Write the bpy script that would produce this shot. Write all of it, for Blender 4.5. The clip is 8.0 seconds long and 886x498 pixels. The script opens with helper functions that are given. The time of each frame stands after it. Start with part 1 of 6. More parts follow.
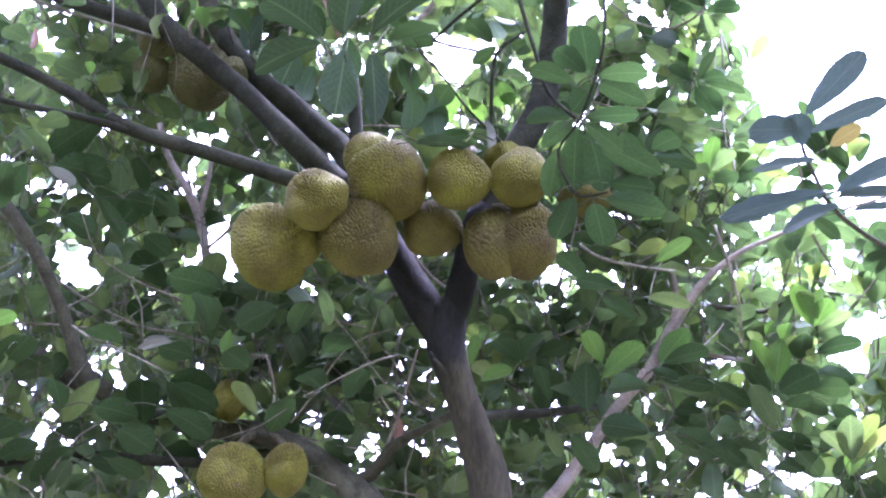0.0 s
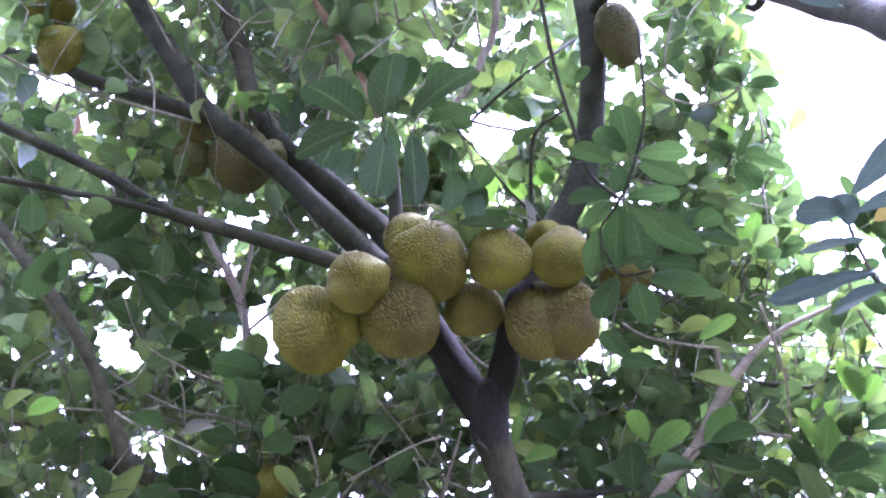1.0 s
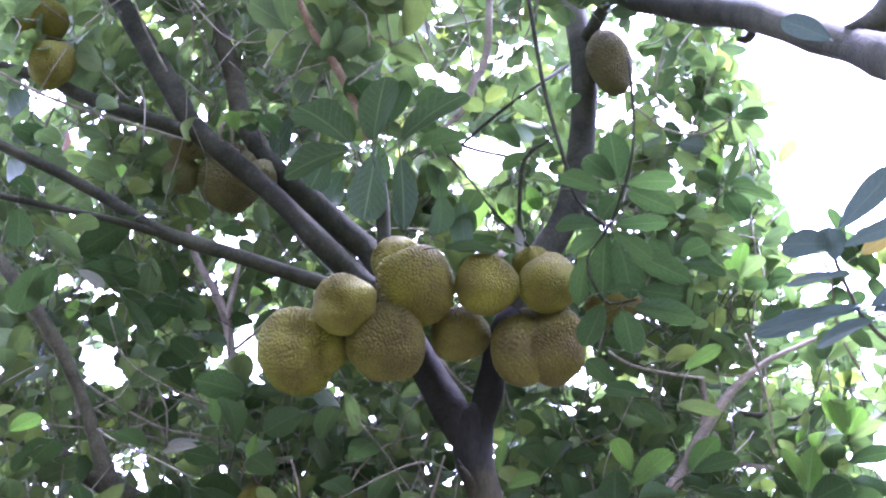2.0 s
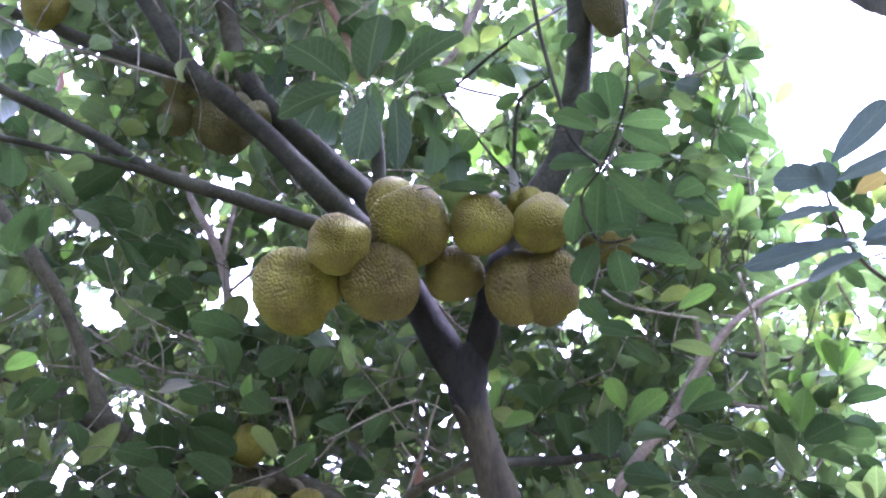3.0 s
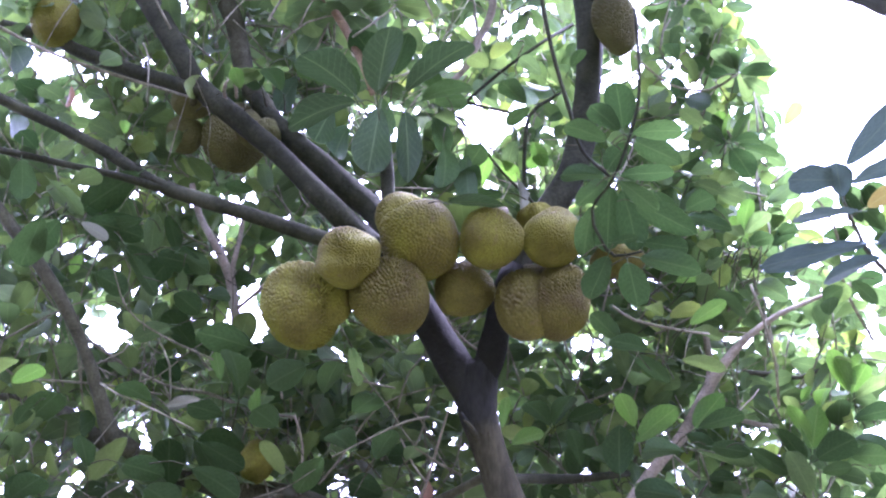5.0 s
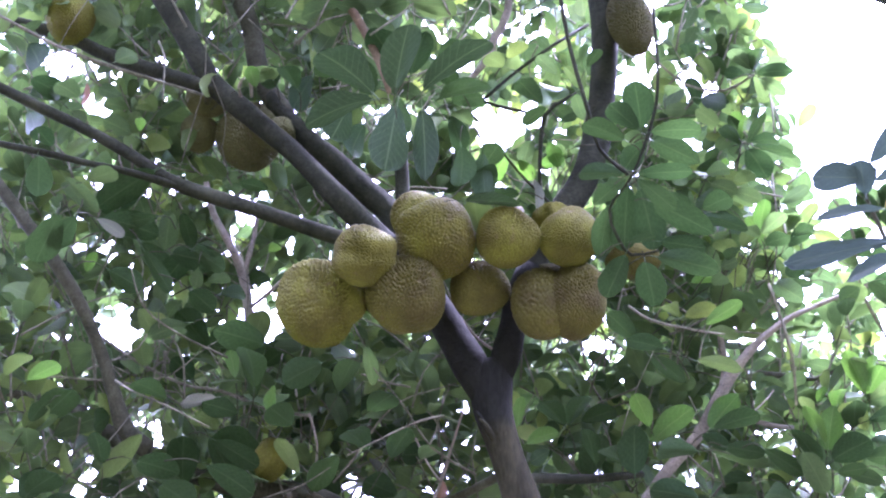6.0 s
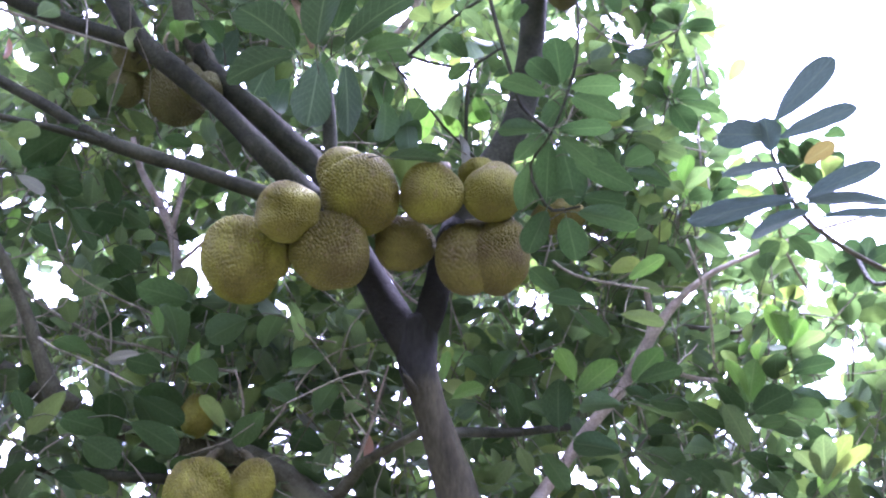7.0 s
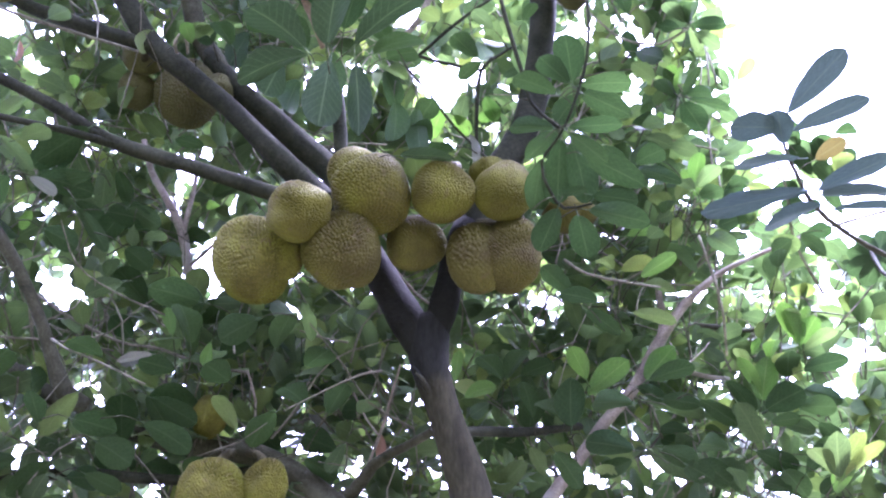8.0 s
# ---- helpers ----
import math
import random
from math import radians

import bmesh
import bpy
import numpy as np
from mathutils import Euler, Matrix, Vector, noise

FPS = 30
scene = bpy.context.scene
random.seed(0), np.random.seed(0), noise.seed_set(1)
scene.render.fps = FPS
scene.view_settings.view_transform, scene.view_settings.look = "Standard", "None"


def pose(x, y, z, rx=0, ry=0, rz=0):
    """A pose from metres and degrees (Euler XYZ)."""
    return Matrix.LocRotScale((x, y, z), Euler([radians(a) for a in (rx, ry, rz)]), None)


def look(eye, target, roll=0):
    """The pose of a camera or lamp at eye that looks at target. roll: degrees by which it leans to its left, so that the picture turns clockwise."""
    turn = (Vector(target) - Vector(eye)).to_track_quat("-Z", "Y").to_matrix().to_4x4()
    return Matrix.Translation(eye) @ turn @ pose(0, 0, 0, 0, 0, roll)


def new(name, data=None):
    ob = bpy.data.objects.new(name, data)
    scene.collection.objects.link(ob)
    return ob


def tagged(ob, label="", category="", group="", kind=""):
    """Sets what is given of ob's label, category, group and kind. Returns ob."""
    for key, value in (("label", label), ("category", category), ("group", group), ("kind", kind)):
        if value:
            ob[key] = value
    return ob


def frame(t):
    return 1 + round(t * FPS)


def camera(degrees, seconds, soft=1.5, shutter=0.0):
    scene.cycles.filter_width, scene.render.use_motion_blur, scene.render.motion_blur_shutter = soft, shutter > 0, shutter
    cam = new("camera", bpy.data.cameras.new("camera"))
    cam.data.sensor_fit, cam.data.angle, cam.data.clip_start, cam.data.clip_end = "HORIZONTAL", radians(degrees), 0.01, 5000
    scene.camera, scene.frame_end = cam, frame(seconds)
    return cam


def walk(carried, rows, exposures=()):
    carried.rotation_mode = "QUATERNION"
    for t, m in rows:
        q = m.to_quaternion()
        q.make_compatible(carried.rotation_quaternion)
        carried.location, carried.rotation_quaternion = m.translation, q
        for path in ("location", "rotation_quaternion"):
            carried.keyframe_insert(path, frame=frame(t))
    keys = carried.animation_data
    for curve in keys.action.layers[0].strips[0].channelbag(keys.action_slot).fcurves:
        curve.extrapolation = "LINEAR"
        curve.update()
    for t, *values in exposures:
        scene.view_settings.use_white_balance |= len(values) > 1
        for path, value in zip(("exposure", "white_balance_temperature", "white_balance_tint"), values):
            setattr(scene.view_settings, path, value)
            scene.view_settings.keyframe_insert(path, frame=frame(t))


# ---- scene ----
# Under a fruiting jackfruit tree, looking up at a cluster of fruits on the forked trunk.
cam = camera(36.0, 8.0, soft=2.2)
PATH = [
    (0, -0.024, -0.016, 1.54, 122.234, 0.602, -0.863),
    (0.5, -0.059, -0.03, 1.589, 123.526, 0.554, -0.461),
    (1, -0.055, -0.031, 1.584, 125.133, 0.526, 0.748),
    (1.2, -0.045, -0.043, 1.605, 125.1, 0.198, 0.783),
    (2.3, -0.047, -0.033, 1.593, 126.217, -0.18, -0.648),
    (2.5, -0.053, -0.035, 1.595, 125.689, 0.027, -0.797),
    (3, -0.024, -0.009, 1.556, 124.03, -0.234, -0.303),
    (3.5, 0, 0, 1.55, 123, 0, 0),
    (4, -0.012, 0.024, 1.527, 123.361, -0.306, -0.054),
    (4.5, -0.019, 0.08, 1.467, 123.042, 0.23, -1.38),
    (5, -0.048, 0.065, 1.485, 125.769, -0.44, -0.288),
    (5.2, -0.088, 0.047, 1.496, 126.065, -0.756, 0.288),
    (6.3, -0.102, 0.098, 1.45, 125.924, -0.539, -1.349),
    (6.5, -0.056, 0.101, 1.444, 125.31, -0.176, -2.054),
    (7, 0.029, 0.069, 1.476, 123.985, 0.386, -1.699),
    (7.5, 0.007, 0.093, 1.446, 125.225, 0.74, -1.724),
    (8, 0.016, 0.089, 1.446, 124.358, 0.485, -1.238),
]
walk(cam, [(t, pose(*p)) for t, *p in PATH], exposures=[(0.0, 5.0, 5000, 52), (8.0, 5.0, 5000, 52)])

# ---- light: a bright hazy sky, the sun veiled ----
SUN_EL, SUN_AZ = 70.0, 66.0
world = bpy.data.worlds.new("sky")
scene.world = world
world.use_nodes = True
wn, wl = world.node_tree.nodes, world.node_tree.links
sky = wn.new("ShaderNodeTexSky")
sky.sky_type, sky.sun_disc = "NISHITA", False
sky.sun_elevation, sky.sun_rotation = radians(SUN_EL), radians(SUN_AZ)
sky.air_density, sky.dust_density, sky.ozone_density = 1.0, 4.0, 1.0
veil = wn.new("ShaderNodeMix")
veil.data_type = "RGBA"
veil.inputs[0].default_value = 0.75
veil.inputs[7].default_value = (6.4, 6.4, 6.8, 1)
wl.new(sky.outputs[0], veil.inputs[6])
wl.new(veil.outputs[2], wn["Background"].inputs[0])
wn["Background"].inputs[1].default_value = 0.12
sun = new("sun", bpy.data.lights.new("sun", "SUN"))
sun.data.energy, sun.data.angle, sun.data.color = 1.2, radians(14), (1.0, 0.97, 0.91)
az, el = radians(SUN_AZ), radians(SUN_EL)
toward = Vector((math.sin(az) * math.cos(el), math.cos(az) * math.cos(el), math.sin(el)))
sun.matrix_world = look(toward * 30, (0, 0, 0))


# ---- materials ----
def material(name):
    m = bpy.data.materials.new(name)
    m.use_nodes = True
    nt = m.node_tree
    nt.nodes.clear()
    out = nt.nodes.new("ShaderNodeOutputMaterial")
    return m, nt, out


def node(nt, kind, **values):
    n = nt.nodes.new(kind)
    for key, value in values.items():
        if key.startswith("in"):
            n.inputs[int(key[2:])].default_value = value
    return n


def ramp(nt, source, stops):
    r = nt.nodes.new("ShaderNodeValToRGB")
    while len(r.color_ramp.elements) < len(stops):
        r.color_ramp.elements.new(0.5)
    for e, (at, colour) in zip(r.color_ramp.elements, stops):
        e.position, e.color = at, (*colour, 1)
    nt.links.new(source, r.inputs[0])
    return r


def maths(nt, op, a, b=None):
    n = nt.nodes.new("ShaderNodeMath")
    n.operation = op
    for k, v in enumerate((a, b)):
        if v is None:
            continue
        if isinstance(v, (int, float)):
            n.inputs[k].default_value = v
        else:
            nt.links.new(v, n.inputs[k])
    return n.outputs[0]


def mixed(nt, fac, a, b, blend="MIX"):
    n = nt.nodes.new("ShaderNodeMix")
    n.data_type, n.blend_type = "RGBA", blend
    for k, v in ((0, fac), (6, a), (7, b)):
        if isinstance(v, (int, float)):
            n.inputs[k].default_value = v
        elif isinstance(v, tuple):
            n.inputs[k].default_value = (*v, 1)
        else:
            nt.links.new(v, n.inputs[k])
    return n.outputs[2]


def leaf_material(name, stops, glow, through_share, rough=0.42, veins=0.24, ior=1.4):
    """A leaf blade: glossy waxy skin over a blade that lets light through, pale midrib and side veins from the blade's own coordinates."""
    m, nt, out = material(name)
    info, geo = nt.nodes.new("ShaderNodeObjectInfo"), nt.nodes.new("ShaderNodeNewGeometry")
    pick = maths(nt, "FRACT", maths(nt, "ADD", info.outputs["Random"], geo.outputs["Random Per Island"]))
    base = ramp(nt, pick, stops).outputs[0]
    uv = nt.nodes.new("ShaderNodeUVMap")
    xyz = nt.nodes.new("ShaderNodeSeparateXYZ")
    nt.links.new(uv.outputs[0], xyz.inputs[0])
    across = maths(nt, "ABSOLUTE", maths(nt, "SUBTRACT", xyz.outputs[0], 0.5))
    rib = maths(nt, "LESS_THAN", across, 0.022)
    rake = maths(nt, "SUBTRACT", xyz.outputs[1], maths(nt, "MULTIPLY", across, 0.55))
    wave = maths(nt, "ABSOLUTE", maths(nt, "SUBTRACT", maths(nt, "FRACT", maths(nt, "MULTIPLY", rake, 8.5)), 0.5))
    vein = maths(nt, "LESS_THAN", wave, 0.055)
    marks = maths(nt, "MAXIMUM", rib, maths(nt, "MULTIPLY", vein, 0.35))
    tex = nt.nodes.new("ShaderNodeTexCoord")
    blotch = node(nt, "ShaderNodeTexNoise", in2=14.0, in3=3.0)
    nt.links.new(tex.outputs["Object"], blotch.inputs[0])
    shade = ramp(nt, blotch.outputs[0], [(0.3, (0.78, 0.78, 0.74)), (0.7, (1.12, 1.1, 1.0))]).outputs[0]
    base = mixed(nt, 1.0, base, shade, "MULTIPLY")
    base = mixed(nt, maths(nt, "MULTIPLY", marks, veins), base, (0.22, 0.28, 0.13))
    skin = nt.nodes.new("ShaderNodeBsdfPrincipled")
    nt.links.new(base, skin.inputs["Base Color"])
    skin.inputs["Roughness"].default_value = rough
    skin.inputs["IOR"].default_value = ior
    lit = nt.nodes.new("ShaderNodeBsdfTranslucent")
    nt.links.new(mixed(nt, 1.0, base, glow, "MULTIPLY"), lit.inputs[0])
    height = maths(nt, "ADD", maths(nt, "MULTIPLY", marks, -0.6), maths(nt, "MULTIPLY", blotch.outputs[0], 0.3))
    bump = node(nt, "ShaderNodeBump", in0=0.35, in1=0.004)
    nt.links.new(height, bump.inputs["Height"])
    nt.links.new(bump.outputs[0], skin.inputs["Normal"])
    mix = nt.nodes.new("ShaderNodeMixShader")
    mix.inputs[0].default_value = through_share
    nt.links.new(skin.outputs[0], mix.inputs[1])
    nt.links.new(lit.outputs[0], mix.inputs[2])
    nt.links.new(mix.outputs[0], out.inputs[0])
    return m


GREEN = [(0.0, (0.0520, 0.082, 0.0421)), (0.4, (0.0655, 0.102, 0.0473)), (0.75, (0.0832, 0.122, 0.0507)), (0.94, (0.1092, 0.150, 0.0542)), (1.0, (0.1550, 0.200, 0.0611))]
leaf_green = leaf_material("mature_leaf", GREEN, (1.7, 1.85, 1.0), 0.32, 0.5, 0.14, 1.22)
# darker copy of the leaf green: shade put into the colour
leaf_shaded = leaf_material("shaded_leaf", [(0.0, (0.024, 0.048, 0.0195)), (1.0, (0.036, 0.066, 0.0245))], (1.5, 1.65, 1.0), 0.2, 0.55, 0.08, 1.18)
# the same shade-darkened green, with the leaf's own pale veins
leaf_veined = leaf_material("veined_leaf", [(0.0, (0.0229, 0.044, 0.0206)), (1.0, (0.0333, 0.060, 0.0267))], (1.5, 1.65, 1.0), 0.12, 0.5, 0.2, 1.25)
leaf_near = leaf_material("long_leaf", [(0.0, (0.052, 0.082, 0.080)), (1.0, (0.066, 0.098, 0.094))], (1.3, 1.4, 1.3), 0.04, 0.62, 0.12, 1.2)
# separate leaf green tuned to the brightness of the crown's light side
leaf_bright = leaf_material("light_side_leaf", [(0.0, (0.0489, 0.082, 0.0396)), (0.5, (0.0655, 0.106, 0.0447)), (0.85, (0.0915, 0.138, 0.0490)), (1.0, (0.1529, 0.200, 0.0568))], (1.5, 1.65, 0.95), 0.28, 0.5, 0.14, 1.22)
# sunlit copy of the leaf green, its light put into the colour
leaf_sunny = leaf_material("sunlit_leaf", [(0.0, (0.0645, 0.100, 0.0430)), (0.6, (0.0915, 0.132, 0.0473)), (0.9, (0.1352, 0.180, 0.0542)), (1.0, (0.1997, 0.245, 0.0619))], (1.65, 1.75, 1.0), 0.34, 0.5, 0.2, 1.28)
leaf_lime = leaf_material("young_leaf", [(0.0, (0.066, 0.140, 0.035)), (1.0, (0.105, 0.195, 0.045))], (1.45, 1.6, 0.75), 0.38)
leaf_yellow = leaf_material("old_leaf", [(0.0, (0.13, 0.115, 0.035)), (1.0, (0.15, 0.13, 0.04))], (1.4, 1.3, 0.9), 0.12)
leaf_dry = leaf_material("dry_leaf", [(0.0, (0.10, 0.115, 0.09)), (1.0, (0.16, 0.17, 0.14))], (1.2, 1.2, 1.1), 0.35, 0.6)
leaf_rust = leaf_material("rust_leaf", [(0.0, (0.22, 0.12, 0.08)), (1.0, (0.3, 0.19, 0.13))], (1.3, 1.1, 0.9), 0.35, 0.6)


def bark_material(name, dark, pale, scale, stain=None):
    m, nt, out = material(name)
    tex = nt.nodes.new("ShaderNodeTexCoord")
    coarse = node(nt, "ShaderNodeTexNoise", in2=scale, in3=6.0, in4=0.62)
    fine = node(nt, "ShaderNodeTexNoise", in2=scale * 9, in3=5.0, in4=0.6)
    blots = node(nt, "ShaderNodeTexNoise", in2=scale * 0.35, in3=3.0)
    drawn = nt.nodes.new("ShaderNodeMapping")
    drawn.inputs["Scale"].default_value = (1.0, 1.0, 0.28 if stain is not None else 1.0)
    nt.links.new(tex.outputs["Object"], drawn.inputs[0])
    for n in (coarse, fine):
        nt.links.new(drawn.outputs[0], n.inputs[0])
    nt.links.new(tex.outputs["Object"], blots.inputs[0])
    grain = ramp(nt, coarse.outputs[0], [(0.3, dark), (0.72, pale)]).outputs[0]
    speck = ramp(nt, fine.outputs[0], [(0.3, (0.6, 0.6, 0.6)), (0.7, (1.25, 1.22, 1.18))]).outputs[0]
    grain = mixed(nt, 1.0, grain, speck, "MULTIPLY")
    moss = ramp(nt, blots.outputs[0], [(0.56, (0, 0, 0)), (0.66, (1, 1, 1))]).outputs[0]
    grain = mixed(nt, maths(nt, "MULTIPLY", moss, 0.35), grain, tuple(min(0.4, 1.7 * c) for c in pale))
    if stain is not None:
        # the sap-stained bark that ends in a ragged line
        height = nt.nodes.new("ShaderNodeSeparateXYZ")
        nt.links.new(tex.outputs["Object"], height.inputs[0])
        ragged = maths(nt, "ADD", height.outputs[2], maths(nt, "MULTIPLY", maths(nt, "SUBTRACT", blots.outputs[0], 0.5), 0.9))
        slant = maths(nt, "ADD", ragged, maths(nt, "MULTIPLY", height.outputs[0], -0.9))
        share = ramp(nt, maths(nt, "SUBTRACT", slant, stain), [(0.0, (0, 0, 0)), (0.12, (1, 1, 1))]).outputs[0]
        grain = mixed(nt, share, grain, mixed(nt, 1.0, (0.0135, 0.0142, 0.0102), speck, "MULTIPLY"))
    skin = nt.nodes.new("ShaderNodeBsdfPrincipled")
    nt.links.new(grain, skin.inputs["Base Color"])
    skin.inputs["Roughness"].default_value = 0.9
    skin.inputs["IOR"].default_value = 1.22
    both = maths(nt, "ADD", coarse.outputs[0], maths(nt, "MULTIPLY", fine.outputs[0], 0.4))
    bump = node(nt, "ShaderNodeBump", in0=0.7, in1=0.012)
    nt.links.new(both, bump.inputs["Height"])
    nt.links.new(bump.outputs[0], skin.inputs["Normal"])
    nt.links.new(skin.outputs[0], out.inputs[0])
    return m


bark = bark_material("bark", (0.0133, 0.0150, 0.0085), (0.0377, 0.0411, 0.0229), 9.0)
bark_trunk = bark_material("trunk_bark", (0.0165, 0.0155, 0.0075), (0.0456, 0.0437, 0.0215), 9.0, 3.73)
bark_pale = bark_material("pale_bark", (0.145, 0.130, 0.098), (0.285, 0.255, 0.195), 14.0)
bark_mid = bark_material("brown_bark", (0.0281, 0.0295, 0.0173), (0.0760, 0.0789, 0.0446), 14.0)
bark_split = bark_material("split_wood", (0.11, 0.080, 0.048), (0.23, 0.172, 0.105), 22.0)
# near-black bark of the limbs just above the fork
bark_fork = bark_material("fork_bark", (0.0077, 0.0082, 0.0056), (0.0140, 0.0146, 0.0100), 9.0)
twig_bark = bark_material("twig_bark", (0.0698, 0.0713, 0.0473), (0.2093, 0.2025, 0.1350), 30.0)
stalk_green = bark_material("stalk_skin", (0.04, 0.038, 0.018), (0.085, 0.078, 0.035), 30.0)


def rind_material(name, low, middle, high):
    m, nt, out = material(name)
    tex, geo, info = (nt.nodes.new(k) for k in ("ShaderNodeTexCoord", "ShaderNodeNewGeometry", "ShaderNodeObjectInfo"))
    big = node(nt, "ShaderNodeTexNoise", in2=7.0, in3=4.0)
    tiny = node(nt, "ShaderNodeTexNoise", in2=90.0, in3=4.0)
    spots = node(nt, "ShaderNodeTexNoise", in2=22.0, in3=2.0)
    for n in (big, tiny, spots):
        nt.links.new(tex.outputs["Object"], n.inputs[0])
    skin_colour = ramp(nt, big.outputs[0], [(0.28, low), (0.5, middle), (0.72, high)]).outputs[0]
    # gaps between the points darkened, tips lightened: shade put into the colour
    gap_shade = ramp(nt, geo.outputs["Pointiness"], [(0.42, (0.72, 0.68, 0.62)), (0.5, (1.0, 1.0, 1.0)), (0.58, (1.15, 1.14, 1.08))]).outputs[0]
    skin_colour = mixed(nt, 1.0, skin_colour, gap_shade, "MULTIPLY")
    grain = ramp(nt, tiny.outputs[0], [(0.3, (0.8, 0.78, 0.75)), (0.7, (1.12, 1.12, 1.1))]).outputs[0]
    skin_colour = mixed(nt, 1.0, skin_colour, grain, "MULTIPLY")
    dirt = ramp(nt, spots.outputs[0], [(0.62, (0, 0, 0)), (0.72, (1, 1, 1))]).outputs[0]
    skin_colour = mixed(nt, maths(nt, "MULTIPLY", dirt, 0.45), skin_colour, (0.09, 0.06, 0.035))
    tone = ramp(nt, info.outputs["Random"], [(0.0, (0.92, 0.88, 0.86)), (1.0, (1.08, 1.1, 1.0))]).outputs[0]
    skin_colour = mixed(nt, 1.0, skin_colour, tone, "MULTIPLY")
    skin = nt.nodes.new("ShaderNodeBsdfPrincipled")
    nt.links.new(skin_colour, skin.inputs["Base Color"])
    skin.inputs["Roughness"].default_value = 0.75
    skin.inputs["IOR"].default_value = 1.3
    bump = node(nt, "ShaderNodeBump", in0=0.4, in1=0.003)
    nt.links.new(tiny.outputs[0], bump.inputs["Height"])
    nt.links.new(bump.outputs[0], skin.inputs["Normal"])
    nt.links.new(skin.outputs[0], out.inputs[0])
    return m


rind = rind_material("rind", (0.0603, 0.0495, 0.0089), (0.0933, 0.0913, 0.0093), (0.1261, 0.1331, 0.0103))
# duller browner copy for low or covered fruits, shade put into the colour
rind_shade_dull = rind_material("shade_dull_rind", (0.0520, 0.0423, 0.0101), (0.0736, 0.0685, 0.0113), (0.0970, 0.0964, 0.0129))
# brown copy for the high fruits, with shade put into the colour
rind_shade_brown = rind_material("shade_brown_rind", (0.0675, 0.0650, 0.0245), (0.0882, 0.0892, 0.0302), (0.1080, 0.1135, 0.0360))


def ground_material():
    m, nt, out = material("leaf_litter_ground")
    tex = nt.nodes.new("ShaderNodeTexCoord")
    big, small = node(nt, "ShaderNodeTexNoise", in2=0.6, in3=5.0), node(nt, "ShaderNodeTexNoise", in2=16.0, in3=6.0)
    for n in (big, small):
        nt.links.new(tex.outputs["Object"], n.inputs[0])
    soil = ramp(nt, small.outputs[0], [(0.3, (0.045, 0.035, 0.025)), (0.7, (0.11, 0.086, 0.062))]).outputs[0]
    grass = ramp(nt, small.outputs[0], [(0.3, (0.03, 0.05, 0.018)), (0.7, (0.06, 0.09, 0.03))]).outputs[0]
    cover = ramp(nt, big.outputs[0], [(0.45, (0, 0, 0)), (0.6, (1, 1, 1))]).outputs[0]
    skin = nt.nodes.new("ShaderNodeBsdfPrincipled")
    nt.links.new(mixed(nt, cover, soil, grass), skin.inputs["Base Color"])
    skin.inputs["Roughness"].default_value = 0.95
    bump = node(nt, "ShaderNodeBump", in0=0.8, in1=0.03)
    nt.links.new(small.outputs[0], bump.inputs["Height"])
    nt.links.new(bump.outputs[0], skin.inputs["Normal"])
    nt.links.new(skin.outputs[0], out.inputs[0])
    return m


ground_skin = ground_material()


# ---- building helpers ----
def quads(name, verts, faces, mat, parent=None, uvs=None, label="", smooth=True):
    """One mesh object from arrays: verts (n, 3), faces (m, 4), uvs (n, 2)."""
    verts, faces = np.asarray(verts, np.float32), np.asarray(faces, np.int32)
    me = bpy.data.meshes.new(name)
    me.vertices.add(len(verts))
    me.vertices.foreach_set("co", verts.ravel())
    me.loops.add(faces.size)
    me.loops.foreach_set("vertex_index", faces.ravel())
    me.polygons.add(len(faces))
    me.polygons.foreach_set("loop_start", np.arange(0, faces.size, 4, dtype=np.int32))
    me.polygons.foreach_set("use_smooth", np.full(len(faces), smooth))
    if uvs is not None:
        layer = me.uv_layers.new(name="UVMap")
        layer.data.foreach_set("uv", np.asarray(uvs, np.float32)[faces.ravel()].ravel())
    me.update(calc_edges=True)
    me.validate()
    me.materials.append(mat)
    ob = new(name, me)
    if parent is not None:
        ob.parent = parent
    if label:
        tagged(ob, label)
    return ob


def spline(points, step):
    """A smooth line through points of any width (x, y, z, radius ...), sampled about every step metres."""
    p = np.asarray(points, float)
    p = np.vstack([2 * p[0] - p[1], p, 2 * p[-1] - p[-2]])
    out = []
    for i in range(1, len(p) - 2):
        a, b, c, d = p[i - 1 : i + 3]
        n = max(2, int(np.linalg.norm(c[:3] - b[:3]) / step))
        for s in np.arange(n) / n:
            out.append(0.5 * (2 * b + (c - a) * s + (2 * a - 5 * b + 4 * c - d) * s * s + (3 * b - a - 3 * c + d) * s**3))
    out.append(p[-2])
    return np.array(out)


